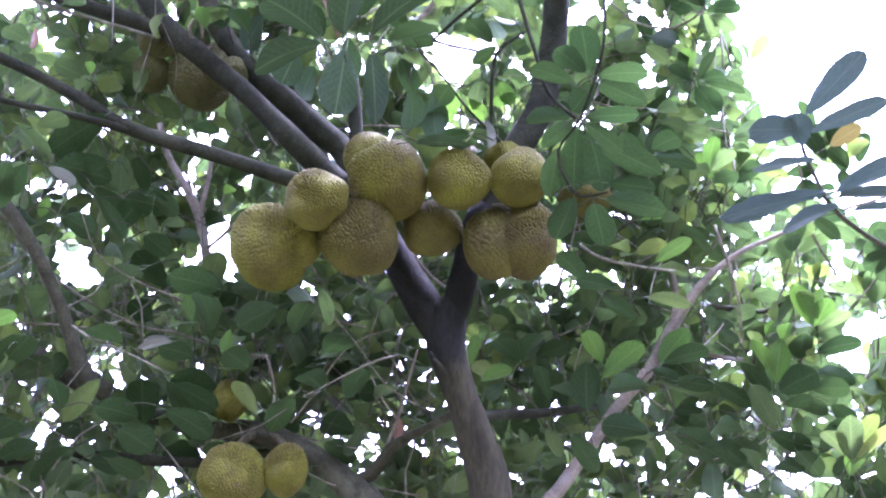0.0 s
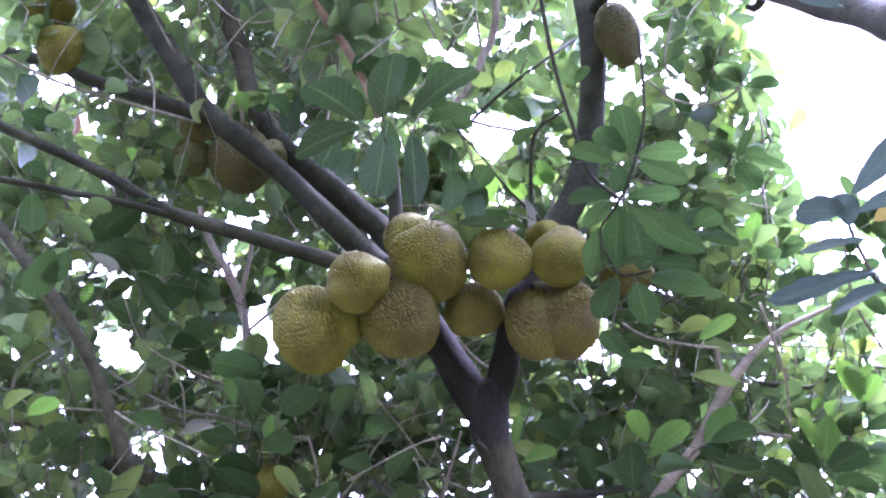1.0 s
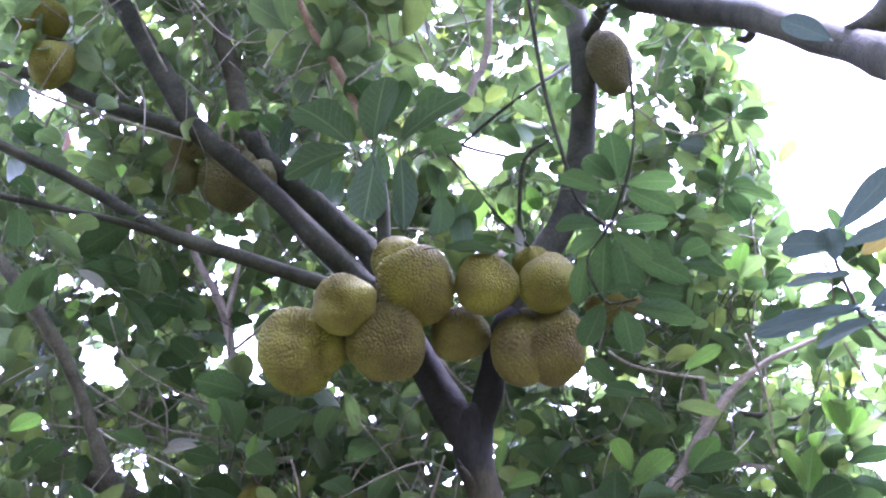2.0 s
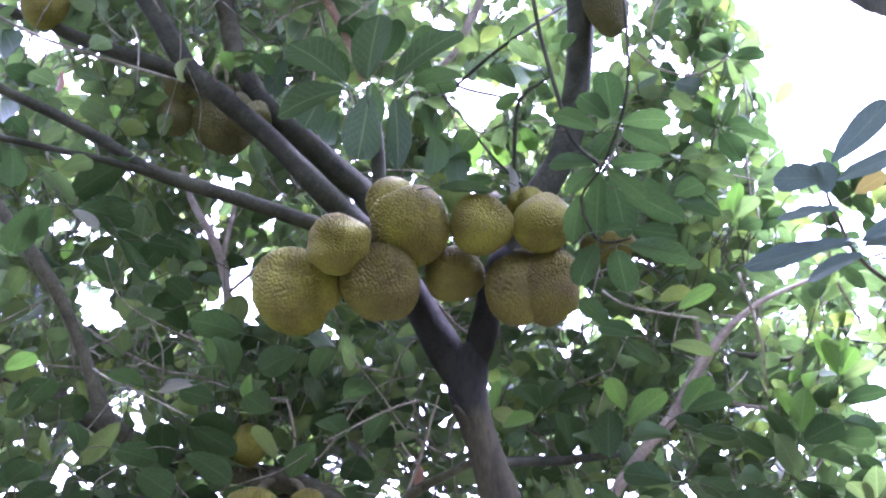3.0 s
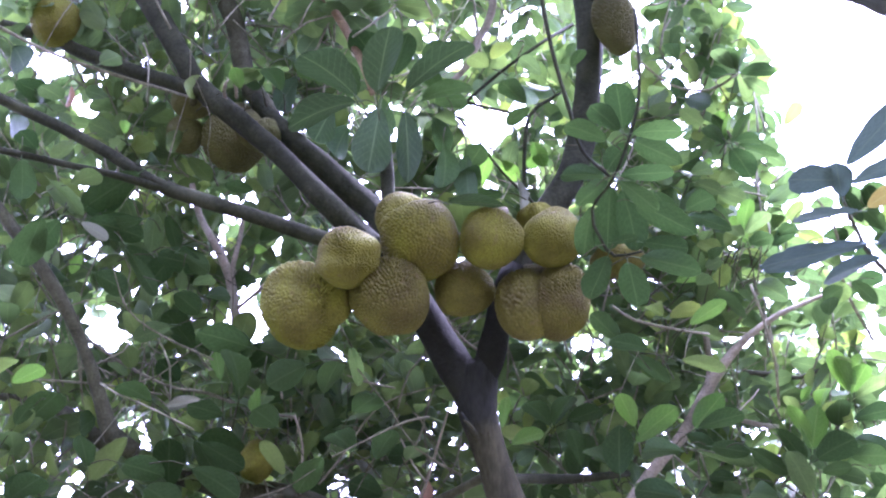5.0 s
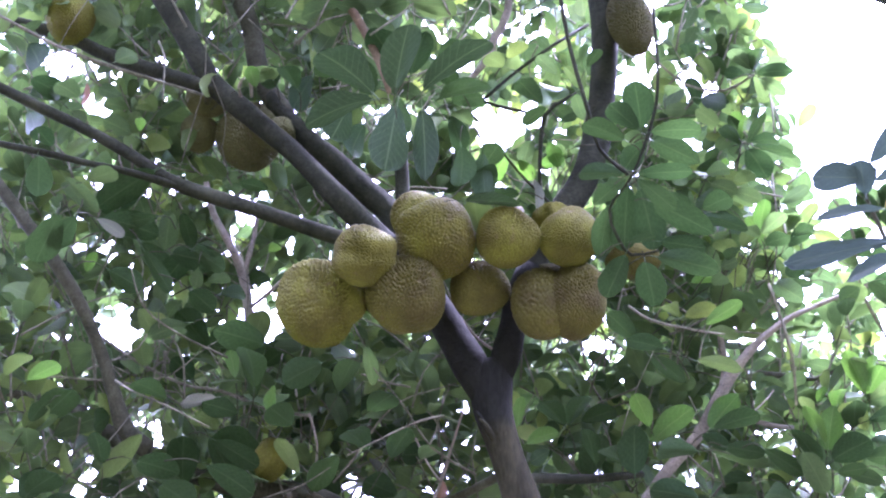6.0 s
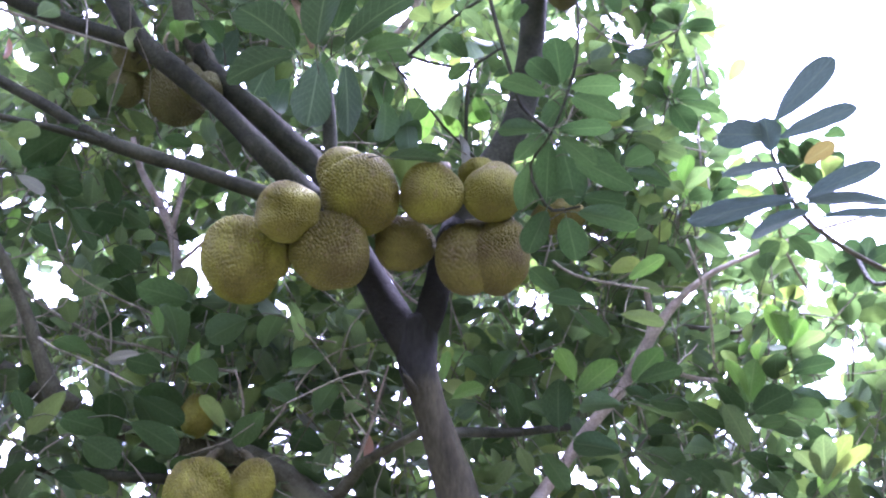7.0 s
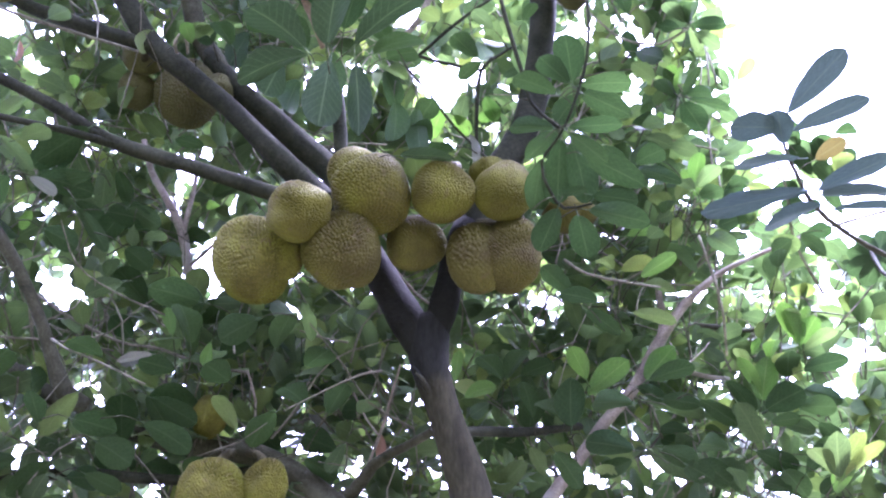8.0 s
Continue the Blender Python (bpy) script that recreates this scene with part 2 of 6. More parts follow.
def tube(points, sides=12, step=0.05, rough=0.0, seed=0):
    """Verts and faces of a tapered, slightly uneven round bar along points (x, y, z, radius)."""
    line = spline(points, step)
    rng = np.random.default_rng(seed)
    tangent = np.gradient(line[:, :3], axis=0)
    tangent /= np.linalg.norm(tangent, axis=1)[:, None] + 1e-9
    side = np.cross(tangent[0], (0.3, 0.2, 0.93))
    verts, angle = [], np.arange(sides) / sides * 2 * np.pi
    lump = rng.normal(0, 1, (len(line) // 4 + 3, 5))
    for i, (place, t) in enumerate(zip(line, tangent)):
        side = side - t * (side @ t)
        side /= np.linalg.norm(side) + 1e-9
        up = np.cross(t, side)
        k, w = divmod(i / 4, 1)
        c = lump[int(k)] * (1 - w) + lump[int(k) + 1] * w
        r = max(place[3], 0.0008) * (1 + rough * (c[0] + c[1] * np.cos(angle) + c[2] * np.sin(angle) + c[3] * np.cos(2 * angle) + c[4] * np.sin(3 * angle)))
        verts.append(place[:3] + np.outer(r * np.cos(angle), side) + np.outer(r * np.sin(angle), up))
    n = len(line)
    ring, nxt = np.arange(sides), (np.arange(sides) + 1) % sides
    faces = [np.stack([i * sides + ring, i * sides + nxt, (i + 1) * sides + nxt, (i + 1) * sides + ring], 1) for i in range(n - 1)]
    # round the two ends off
    verts = [*verts, np.repeat(line[:1, :3], sides, 0), np.repeat(line[-1:, :3], sides, 0)]
    faces.append(np.stack([n * sides + ring, n * sides + nxt, nxt, ring], 1))
    faces.append(np.stack([(n - 1) * sides + ring, (n - 1) * sides + nxt, (n + 1) * sides + nxt, (n + 1) * sides + ring], 1))
    return np.vstack(verts), np.vstack(faces)


def limb(name, points, mat=None, sides=12, rough=0.05, step=0.05, label="", parent=None):
    limb.count += 1
    v, fc = tube(points, sides, step, rough, limb.count)
    return quads(name, v, fc, mat or bark, parent or tree, label=label)


limb.count = 0


def leaf_shape(seed, fold, droop, blunt, fine=True):
    """A blade of length 1 along +y and half-width 1 along x, with its leaf stalk; verts, faces, uvs."""
    rng = np.random.default_rng(seed)
    along = np.array([0.0, 0.03, 0.07, 0.13, 0.2, 0.28, 0.37, 0.46, 0.55, 0.64, 0.73, 0.81, 0.88, 0.94, 0.975, 0.993, 1.0]) if fine else np.array([0.0, 0.09, 0.25, 0.45, 0.65, 0.82, 0.93, 0.985, 1.0])
    across = np.array([-1, -0.66, -0.33, 0, 0.33, 0.66, 1.0]) if fine else np.array([-1, 0, 1.0])
    wide = along ** (0.4 * blunt) * np.clip(1 - along ** (2.1 * blunt), 0, 1) ** (0.55 if blunt > 1.22 else 0.75)
    wide /= wide.max()
    wide[0], wide[-1] = 0.03, 0.06
    ripple = rng.normal(0, 0.02, (len(along), len(across)))
    if fine:
        ripple = (ripple + np.roll(ripple, 1, 0) + np.roll(ripple, -1, 0)) / 2
    sway = rng.normal(0, 0.05)
    verts, uvs = [], []
    for i, s in enumerate(along):
        for j, a in enumerate(across):
            x = a * wide[i] * (1 + ripple[i, 0])
            z = fold * 0.5 * abs(a) * wide[i] * (1 - s**4) - droop * s * s + ripple[i, j] * abs(a) * 0.8
            verts.append((x + 0.0, s + 0.0, z))
            uvs.append((0.5 + 0.5 * a, s))
    verts = np.array(verts)
    verts[:, 0] += sway * 2 * verts[:, 1] ** 2
    n, rows = len(across), len(along)
    faces = [(r * n + c, r * n + c + 1, (r + 1) * n + c + 1, (r + 1) * n + c) for r in range(rows - 1) for c in range(n - 1)]
    # leaf stalk: a thin three-sided bar
    k = len(verts)
    stalk = [(0.05 * math.cos(q) , y, 0.012 * math.sin(q) - 0.006) for y in (-0.13, 0.03) for q in (0.5, 2.6, 4.7)]
    verts = np.vstack([verts, stalk])
    uvs += [(0.5, 0.0)] * 6
    faces += [(k + c, k + (c + 1) % 3, k + 3 + (c + 1) % 3, k + 3 + c) for c in range(3)]
    return verts, np.array(faces), np.array(uvs)


KINDS = (
    (1, 0.12, 0.10, 1.35), (2, 0.18, 0.30, 1.5), (3, 0.09, 0.22, 1.6), (4, 0.24, 0.06, 1.4), (5, 0.14, 0.14, 1.2),
    (6, 0.06, 0.05, 1.55), (7, 0.27, 0.18, 1.45), (8, 0.13, 0.26, 1.3))
SHAPES = [leaf_shape(*kind) for kind in KINDS]
SIMPLE = [leaf_shape(*kind, fine=False) for kind in KINDS]


def unit(v):
    return v / (np.linalg.norm(v) + 1e-9)


def blade_frame(base, direction, up, length, width):
    """The 4 x 4 pose of a leaf: from base along direction, its upper side towards up."""
    y = unit(np.asarray(direction, float))
    z = unit(np.asarray(up, float) - y * (np.asarray(up, float) @ y))
    x = np.cross(y, z)
    m = np.eye(4)
    m[:3, 0], m[:3, 1], m[:3, 2], m[:3, 3] = x * width / 2, y * length, z * length, base
    return m


LEAF_MESHES = {}
SPURS = []


def leaf(base, tip, width, turn=0.0, mat=None, shape=0, parent=None, label=""):
    """One leaf of its own from base to tip. turn: degrees by which it is turned about its length from lying broad to the ground below the crown's edge."""
    base, tip = np.array(base), np.array(tip)
    y = unit(tip - base)
    up = unit(base - np.array((0.0, 0.0, 1.55)))
    up = unit(up - y * (up @ y))
    a = radians(6 + abs(turn) * 1.5)
    side = np.cross(y, up)
    up = up * math.cos(a) + side * math.sin(a) * (1 if side[2] > 0 else -1)
    mat = mat or leaf_green
    key = (shape, mat.name)
    if key not in LEAF_MESHES:
        first = quads("leaf", *SHAPES[shape][:2], mat, uvs=SHAPES[shape][2])
        LEAF_MESHES[key] = first.data
        ob = first
    else:
        ob = new("leaf", LEAF_MESHES[key])
    ob.parent = parent or tree
    ob.matrix_basis = Matrix(blade_frame(base, y, up, np.linalg.norm(tip - base), width).tolist())
    if label:
        tagged(ob, label)
    if parent is None:
        # the spur that the leaf grows from
        n = len(SPURS)
        back = unit(base - np.array((0.0, 0.0, 1.55)))
        sway = np.array((math.sin(n * 2.4), math.cos(n * 1.7), math.sin(n * 3.1 + 1))) * 0.04
        foot = base - y * 0.02
        reach = 0.3 if base[1] < 4.15 else 0.55
        knee = foot + reach * (back * 0.05 - y * 0.1 + sway * 0.5)
        root = knee + reach * (back * 0.16 - y * 0.12 + sway + np.array((0, 0, -0.06)))
        SPURS.append(tube([(*foot, 0.0016), (*knee, 0.0021), (*root, 0.0028)], 5, 0.05, 0.05, n))
    return ob


class Foliage:
    """Gathers leaves and twigs past counting and links them as joined meshes."""

    def __init__(self):
        self.blades = [[] for _ in SHAPES]
        self.bars = []

    def blade(self, m, shape):
        self.blades[shape].append(m)

    def link(self, name, mat, label, bark_skin):
        vs, fs, us, k = [], [], [], 0
        for (v, fc, uv), frames in zip(SIMPLE, self.blades):
            if not frames:
                continue
            ms = np.array(frames)
            vv = np.einsum("nij,vj->nvi", ms[:, :3, :3], v) + ms[:, None, :3, 3]
            vs.append(vv.reshape(-1, 3))
            fs.append((fc[None] + (np.arange(len(ms)) * len(v))[:, None, None]).reshape(-1, 4) + k)
            us.append(np.tile(uv, (len(ms), 1)))
            k += len(ms) * len(v)
        if vs:
            tagged(quads(name, np.vstack(vs), np.vstack(fs), mat, tree, np.vstack(us), label), kind="stuff")
        vs, fs, k = [], [], 0
        for v, fc in self.bars:
            vs.append(v)
            fs.append(fc + k)
            k += len(v)
        if vs:
            tagged(quads("fine_twig", np.vstack(vs), np.vstack(fs), bark_skin, tree, label="thin greyish-brown leafy twigs of the crown"), kind="stuff")


def rosette(store, place, axis, count, length, rng, spread=(30, 88), keep=None, twig=0.3, along=0.12, size_jitter=0.22, ratio=0.54):
    """A tuft of leaves round the end of a twig that grows along axis and ends at place."""
    place, axis = np.asarray(place, float), unit(np.asarray(axis, float))
    side = unit(np.cross(axis, (0.31, 0.77, 0.55)))
    other = np.cross(axis, side)
    spin = rng.uniform(0, 6.28)
    for i in range(count):
        spin += 2.4 + rng.normal(0, 0.25)
        lean = radians(rng.uniform(*spread))
        out = side * math.cos(spin) + other * math.sin(spin)
        y = axis * math.cos(lean) + out * math.sin(lean)
        y = unit(y + np.array((0, 0, -0.05)))
        base = place - axis * along * rng.uniform(0, 1) + y * length * 0.13
        size = length * max(0.45, 1 + rng.normal(0, size_jitter))
        middle = base + y * size * 0.5
        if keep is not None and (not keep(middle) or covers(base, base + y * size, size * ratio)):
            continue
        up = axis * math.sin(lean) - out * math.cos(lean) + np.array((0, 0.5, 0.45)) + rng.normal(0, 0.4, 3)
        store.blade(blade_frame(base, y, up, size, size * ratio * rng.uniform(0.85, 1.15)), int(rng.integers(len(SHAPES))))
    if twig:
        bend = rng.normal(0, 0.06, 3) * twig
        start = place - axis * twig + np.array((0, 0, -0.25 * twig)) + bend
        if keep is None or keep(start):
            mid = (start + place) / 2 + rng.normal(0, 0.08, 3) * twig
            store.bars.append(tube([(*start, 0.005), (*mid, 0.004), (*place, 0.003)], 5, 0.08, 0.05, int(rng.integers(9999))))


def spiky_rind(name, radii, pose_m, parent, spikes, lumps, seed, rows=160, cols=320, dents=(), skin=None):
    """A jackfruit's body: an uneven egg whose rind rises in close-set blunt points."""
    rng = np.random.default_rng(seed)
    th = np.linspace(0.0, np.pi, rows)
    ph = np.arange(cols) / cols * 2 * np.pi
    d = np.stack([np.outer(np.sin(th), np.cos(ph)), np.outer(np.sin(th), np.sin(ph)), np.outer(np.cos(th), np.ones(cols))], -1).reshape(-1, 3)
    stir = rng.normal(0, 1, (2 * spikes, 3))
    spikes = int(spikes * 1.25)
    i = np.arange(spikes) + 0.5
    z, q = 1 - 2 * i / spikes, i * 2.39996
    pts = np.stack([np.sqrt(1 - z * z) * np.cos(q), np.sqrt(1 - z * z) * np.sin(q), z], 1) + stir[:spikes] * 0.66 / math.sqrt(spikes)
    pts /= np.linalg.norm(pts, axis=1)[:, None]
    near = np.concatenate([(block @ pts.T).max(1) for block in np.array_split(d, 24)])
    gap = math.sqrt(4 * math.pi / spikes) * 0.56
    cone = np.clip(1 - np.arccos(np.clip(near, -1, 1)) / gap, 0, 1)
    r = np.ones(len(d))
    for _ in range(lumps):
        c = unit(rng.normal(0, 1, 3))
        r += rng.uniform(-0.13, 0.12) * np.exp(-((1 - d @ c) / 0.22))
    for _ in range(16):
        c = unit(rng.normal(0, 1, 3))
        r += rng.uniform(-0.035, 0.045) * np.exp(-((1 - d @ c) / 0.05))
    for where, amount, breadth in dents:
        r += amount * np.exp(-((1 - d @ unit(np.array(where))) / breadth))
    r += 0.03 * np.sin(d @ rng.normal(0, 3, 3) + rng.uniform(0, 6))
    size = float(np.mean(radii))
    grown = np.clip(0.5 + 0.6 * d[:, 2] + 0.6 * np.sin(d @ rng.normal(0, 2.2, 3) + rng.uniform(0, 6)), 0.34, 1.3)
    v = d * r[:, None] * np.array(radii) + d * (np.sin(cone * 1.5708) * 0.098 * size * grown)[:, None]
    j, jn = np.arange(cols), (np.arange(cols) + 1) % cols
    faces = np.vstack([np.stack([a * cols + j, (a + 1) * cols + j, (a + 1) * cols + jn, a * cols + jn], 1) for a in range(rows - 1)])
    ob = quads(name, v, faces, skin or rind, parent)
    ob.matrix_basis = pose_m
    return ob


def jackfruit(centre, radii, label, tilt=(0, 0, 0), lobes=(), stalk=None, stalk_radius=0.016, spikes=1350, lumps=6, dents=(), skin=None):
    """A jackfruit: its rind, further lobes swelling from it, and the stalk that holds it to the branch."""
    jackfruit.count += 1
    k = jackfruit.count
    thing = new("jackfruit")
    tagged(thing, label, "jackfruit", "jackfruits on the tree")
    thing.location = centre
    turned = pose(0, 0, 0, *tilt).to_3x3().inverted()
    spiky_rind("rind", radii, pose(0, 0, 0, *tilt), thing, spikes, lumps, k * 7, *((160, 320) if spikes > 1200 else (110, 220)), dents=[(tuple(turned @ Vector(w)), a, b) for w, a, b in dents], skin=skin)
    for n, (where, size) in enumerate(lobes):
        at = Vector(where) - Vector(centre)
        spiky_rind("lobe", size, pose(*at, *tilt), thing, max(120, int(spikes * 0.5)), 4, k * 7 + n + 1, 80, 160, skin=skin)
    if stalk is not None:
        a = Vector(stalk) - Vector(centre)
        top = Vector((0, 0, radii[2] * 0.82))
        mid = (a + top) / 2 + Vector((0.01, -0.01, 0.015))
        v, fc = tube([(*a, stalk_radius * 1.2), (*mid, stalk_radius), (*top, stalk_radius * 1.3)], 8, 0.03, 0.06, k)
        quads("stalk", v, fc, stalk_green, thing, label="short brownish-green fruit stalk")
    return thing


jackfruit.count = 0

# ---- ground ----
bm = bmesh.new()
bmesh.ops.create_grid(bm, x_segments=60, y_segments=60, size=1.0)
for v in bm.verts:
    far = math.hypot(v.co.x, v.co.y)
    v.co *= 4.0 + 396.0 * far**3
    if far > 0.01:
        v.co.z = 0.05 * noise.noise(v.co * 0.35) + 0.012 * noise.noise(v.co * 2.1)
me = bpy.data.meshes.new("ground")
bm.to_mesh(me)
bm.free()
me.materials.append(ground_skin)
ground = tagged(new("ground", me), "bare brown soil with patches of grass under the tree", "ground", kind="structure")

# unseen belt added to block low light behind and beside the standing spot
bm = bmesh.new()
N, M = 160, 24
grid = []
for i in range(N + 1):
    q = radians(48 + 254 * i / N)
    column = []
    for j in range(M + 1):
        h = j / M
        place = Vector((math.sin(q) * 9.5, math.cos(q) * 9.5, 0))
        swell = 1.6 * noise.noise(Vector((q * 3, h * 3, 1))) + 0.7 * noise.noise(Vector((q * 11, h * 9, 4)))
        top = 9.8 + 1.4 * noise.noise(Vector((q * 4, 7, 0))) + 0.8 * noise.noise(Vector((q * 15, 3, 0)))
        lean = place.normalized() * (swell + 1.2 * h * h)
        column.append(bm.verts.new(place + lean + Vector((0, 0, h * top - 0.1))))
    grid.append(column)
for i in range(N):
    for j in range(M):
        bm.faces.new((grid[i][j], grid[i + 1][j], grid[i + 1][j + 1], grid[i][j + 1]))
bmesh.ops.solidify(bm, geom=bm.faces[:], thickness=0.8)
me = bpy.data.meshes.new("backdrop")
bm.to_mesh(me)
bm.free()
me.materials.append(ground_skin)
tagged(new("backdrop", me), "unseen dark belt added to block light round the place", "trees", kind="structure")

# ---- the tree: trunk and limbs ----
tree = tagged(new("jackfruit_tree"), "large jackfruit tree with forked trunk and dense green crown", "tree")
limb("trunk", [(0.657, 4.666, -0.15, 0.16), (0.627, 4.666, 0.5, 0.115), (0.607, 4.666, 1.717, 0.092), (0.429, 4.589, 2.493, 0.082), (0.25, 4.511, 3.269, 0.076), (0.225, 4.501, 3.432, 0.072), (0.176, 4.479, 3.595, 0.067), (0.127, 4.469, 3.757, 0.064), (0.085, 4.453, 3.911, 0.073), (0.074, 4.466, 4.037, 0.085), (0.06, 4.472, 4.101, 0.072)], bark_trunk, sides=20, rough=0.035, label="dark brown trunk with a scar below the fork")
limb("bark_scar", [(0.019, 4.404, 3.885, 0.004), (0.045, 4.409, 3.839, 0.011), (0.086, 4.427, 3.789, 0.014), (0.127, 4.455, 3.744, 0.010), (0.160, 4.488, 3.715, 0.004)], bark_trunk, sides=8, rough=0.15, step=0.02, label="raised slanting scar on the bark")
limb("splinter", [(0.031, 4.399, 3.852, 0.003), (0.059, 4.397, 3.826, 0.005), (0.074, 4.417, 3.802, 0.002)], bark_mid, sides=6, rough=0.1, step=0.02, label="pale splinter of torn bark")
limb("limb", [(0.059, 4.462, 3.951, 0.042), (0.008, 4.455, 4.091, 0.07), (-0.043, 4.451, 4.188, 0.064), (-0.093, 4.447, 4.286, 0.061), (-0.167, 4.45, 4.429, 0.057), (-0.266, 4.461, 4.596, 0.056)], bark_fork, sides=16, label="near-black lower stretch of limb above the fork")
limb("limb", [(-0.209, 4.469, 4.529, 0.049), (-0.266, 4.461, 4.596, 0.054), (-0.391, 4.469, 4.731, 0.05), (-0.524, 4.42, 4.846, 0.048), (-0.635, 4.402, 4.968, 0.046), (-0.755, 4.379, 5.095, 0.045), (-0.907, 4.352, 5.226, 0.045), (-1.072, 4.319, 5.366, 0.045), (-1.189, 4.263, 5.543, 0.048), (-1.44, 4.223, 5.971, 0.044), (-1.76, 4.258, 6.56, 0.037)], sides=16, label="dark limb rising from the fork behind the fruits")
limb("limb", [(-0.186, 4.462, 4.503, 0.044), (-0.317, 4.612, 4.914, 0.052), (-0.443, 4.587, 5.043, 0.052), (-0.561, 4.555, 5.148, 0.053), (-0.683, 4.52, 5.239, 0.053), (-0.81, 4.493, 5.373, 0.051), (-0.86, 4.467, 5.459, 0.044)], sides=14, label="dark limb rising behind another")
limb("limb", [(-0.77, 4.50, 5.33, 0.036), (-0.81, 4.488, 5.39, 0.046), (-0.91, 4.441, 5.545, 0.045), (-0.976, 4.344, 5.785, 0.039), (-1.079, 4.272, 5.988, 0.035), (-1.244, 4.219, 6.437, 0.026)], bark_mid, sides=14, label="paler grey-brown upper stretch of a limb")
limb("limb", [(0.071, 4.462, 3.951, 0.038), (0.123, 4.437, 4.118, 0.055), (0.159, 4.43, 4.275, 0.047), (0.183, 4.414, 4.393, 0.048), (0.233, 4.396, 4.512, 0.051)], bark_fork, sides=14, label="near-black limb leaning up from the fork")
limb("limb", [(0.183, 4.414, 4.393, 0.044), (0.233, 4.396, 4.512, 0.048), (0.341, 4.422, 4.747, 0.059), (0.452, 4.409, 4.951, 0.058), (0.518, 4.393, 5.159, 0.057), (0.558, 4.354, 5.403, 0.054), (0.574, 4.297, 5.673, 0.055), (0.556, 4.25, 5.93, 0.053), (0.516, 4.261, 6.373, 0.046)], sides=14, label="dark limb leaning up from the fork")
limb("branch", [(0.553, 4.268, 5.811, 0.037), (0.609, 4.185, 5.846, 0.032), (0.668, 4.071, 5.931, 0.029), (0.699, 3.986, 6.062, 0.026)], sides=10)
limb("branch", [(-0.497, 4.379, 4.629, 0.033), (-0.674, 4.35, 4.674, 0.031), (-0.851, 4.319, 4.722, 0.029), (-1.029, 4.29, 4.767, 0.029), (-1.184, 4.259, 4.815, 0.027), (-1.361, 4.199, 4.906, 0.024), (-1.539, 4.148, 4.986, 0.024), (-1.738, 4.097, 5.064, 0.022), (-2.004, 4.027, 5.172, 0.02)], sides=10, label="thin dark side branch")
limb("branch", [(-1.155, 4.263, 4.791, 0.018), (-1.327, 4.204, 4.807, 0.015), (-1.524, 4.183, 4.84, 0.013), (-1.722, 4.159, 4.877, 0.013), (-1.986, 4.133, 4.917, 0.011)], sides=8)
limb("branch", [(-1.069, 4.314, 5.337, 0.028), (-1.214, 4.301, 5.393, 0.031), (-1.392, 4.311, 5.469, 0.031), (-1.596, 4.313, 5.558, 0.029), (-1.755, 4.313, 5.649, 0.027), (-2.064, 4.308, 5.75, 0.024)], sides=10)
limb("branch", [(-1.10, 4.24, 5.25, 0.005), (-1.331, 4.157, 5.268, 0.007), (-1.536, 4.115, 5.316, 0.007), (-1.696, 4.08, 5.366, 0.007), (-1.924, 4.016, 5.465, 0.006)], twig_bark, sides=6)
limb("branch", [(-0.276, 4.518, 4.874, 0.03), (-0.281, 4.495, 5.002, 0.03), (-0.293, 4.457, 5.152, 0.026), (-0.322, 4.431, 5.376, 0.022)], sides=8)
# the low limb on the far side and what rises from it
limb("limb", [(0.429, 4.589, 2.493, 0.06), (0.033, 4.869, 3.232, 0.062), (-0.178, 4.852, 3.443, 0.059), (-0.31, 4.882, 3.58, 0.052), (-0.422, 4.879, 3.676, 0.05), (-0.558, 4.889, 3.753, 0.048), (-0.718, 4.914, 3.806, 0.044), (-0.904, 4.948, 3.845, 0.043), (-1.103, 5.011, 3.932, 0.041), (-1.286, 5.068, 4.028, 0.042), (-1.498, 5.103, 4.157, 0.043), (-1.668, 5.144, 4.277, 0.036), (-1.917, 5.193, 4.386, 0.032), (-2.248, 5.234, 4.507, 0.027)], bark_mid, sides=12, label="low brown limb bending out behind the foliage")
limb("branch", [(-1.205, 4.698, 3.863, 0.034), (-1.291, 4.665, 3.914, 0.037), (-1.334, 4.606, 4.004, 0.03), (-1.375, 4.536, 4.113, 0.028), (-1.435, 4.454, 4.239, 0.028), (-1.506, 4.378, 4.357, 0.028), (-1.593, 4.307, 4.465, 0.026), (-1.706, 4.277, 4.603, 0.024), (-1.876, 4.204, 4.807, 0.022)], bark_mid, sides=10, label="grey-brown upright branch")
limb("branch", [(-0.31, 4.892, 3.565, 0.026), (-0.203, 4.867, 3.603, 0.026), (-0.127, 4.812, 3.688, 0.022), (-0.009, 4.731, 3.721, 0.017), (0.095, 4.565, 3.701, 0.017)], bark_mid, sides=8)
limb("branch", [(-1.986, 4.944, 3.668, 0.029), (-1.722, 4.934, 3.683, 0.026), (-1.502, 4.926, 3.696, 0.024), (-1.239, 4.925, 3.698, 0.024), (-0.997, 4.934, 3.683, 0.022), (-0.785, 4.981, 3.703, 0.02), (-0.585, 4.957, 3.74, 0.018)], sides=8)
limb("branch", [(0.176, 4.519, 3.68, 0.018), (0.315, 4.745, 3.791, 0.019), (0.483, 4.924, 3.883, 0.018), (0.71, 5.093, 3.989, 0.016)], sides=8)
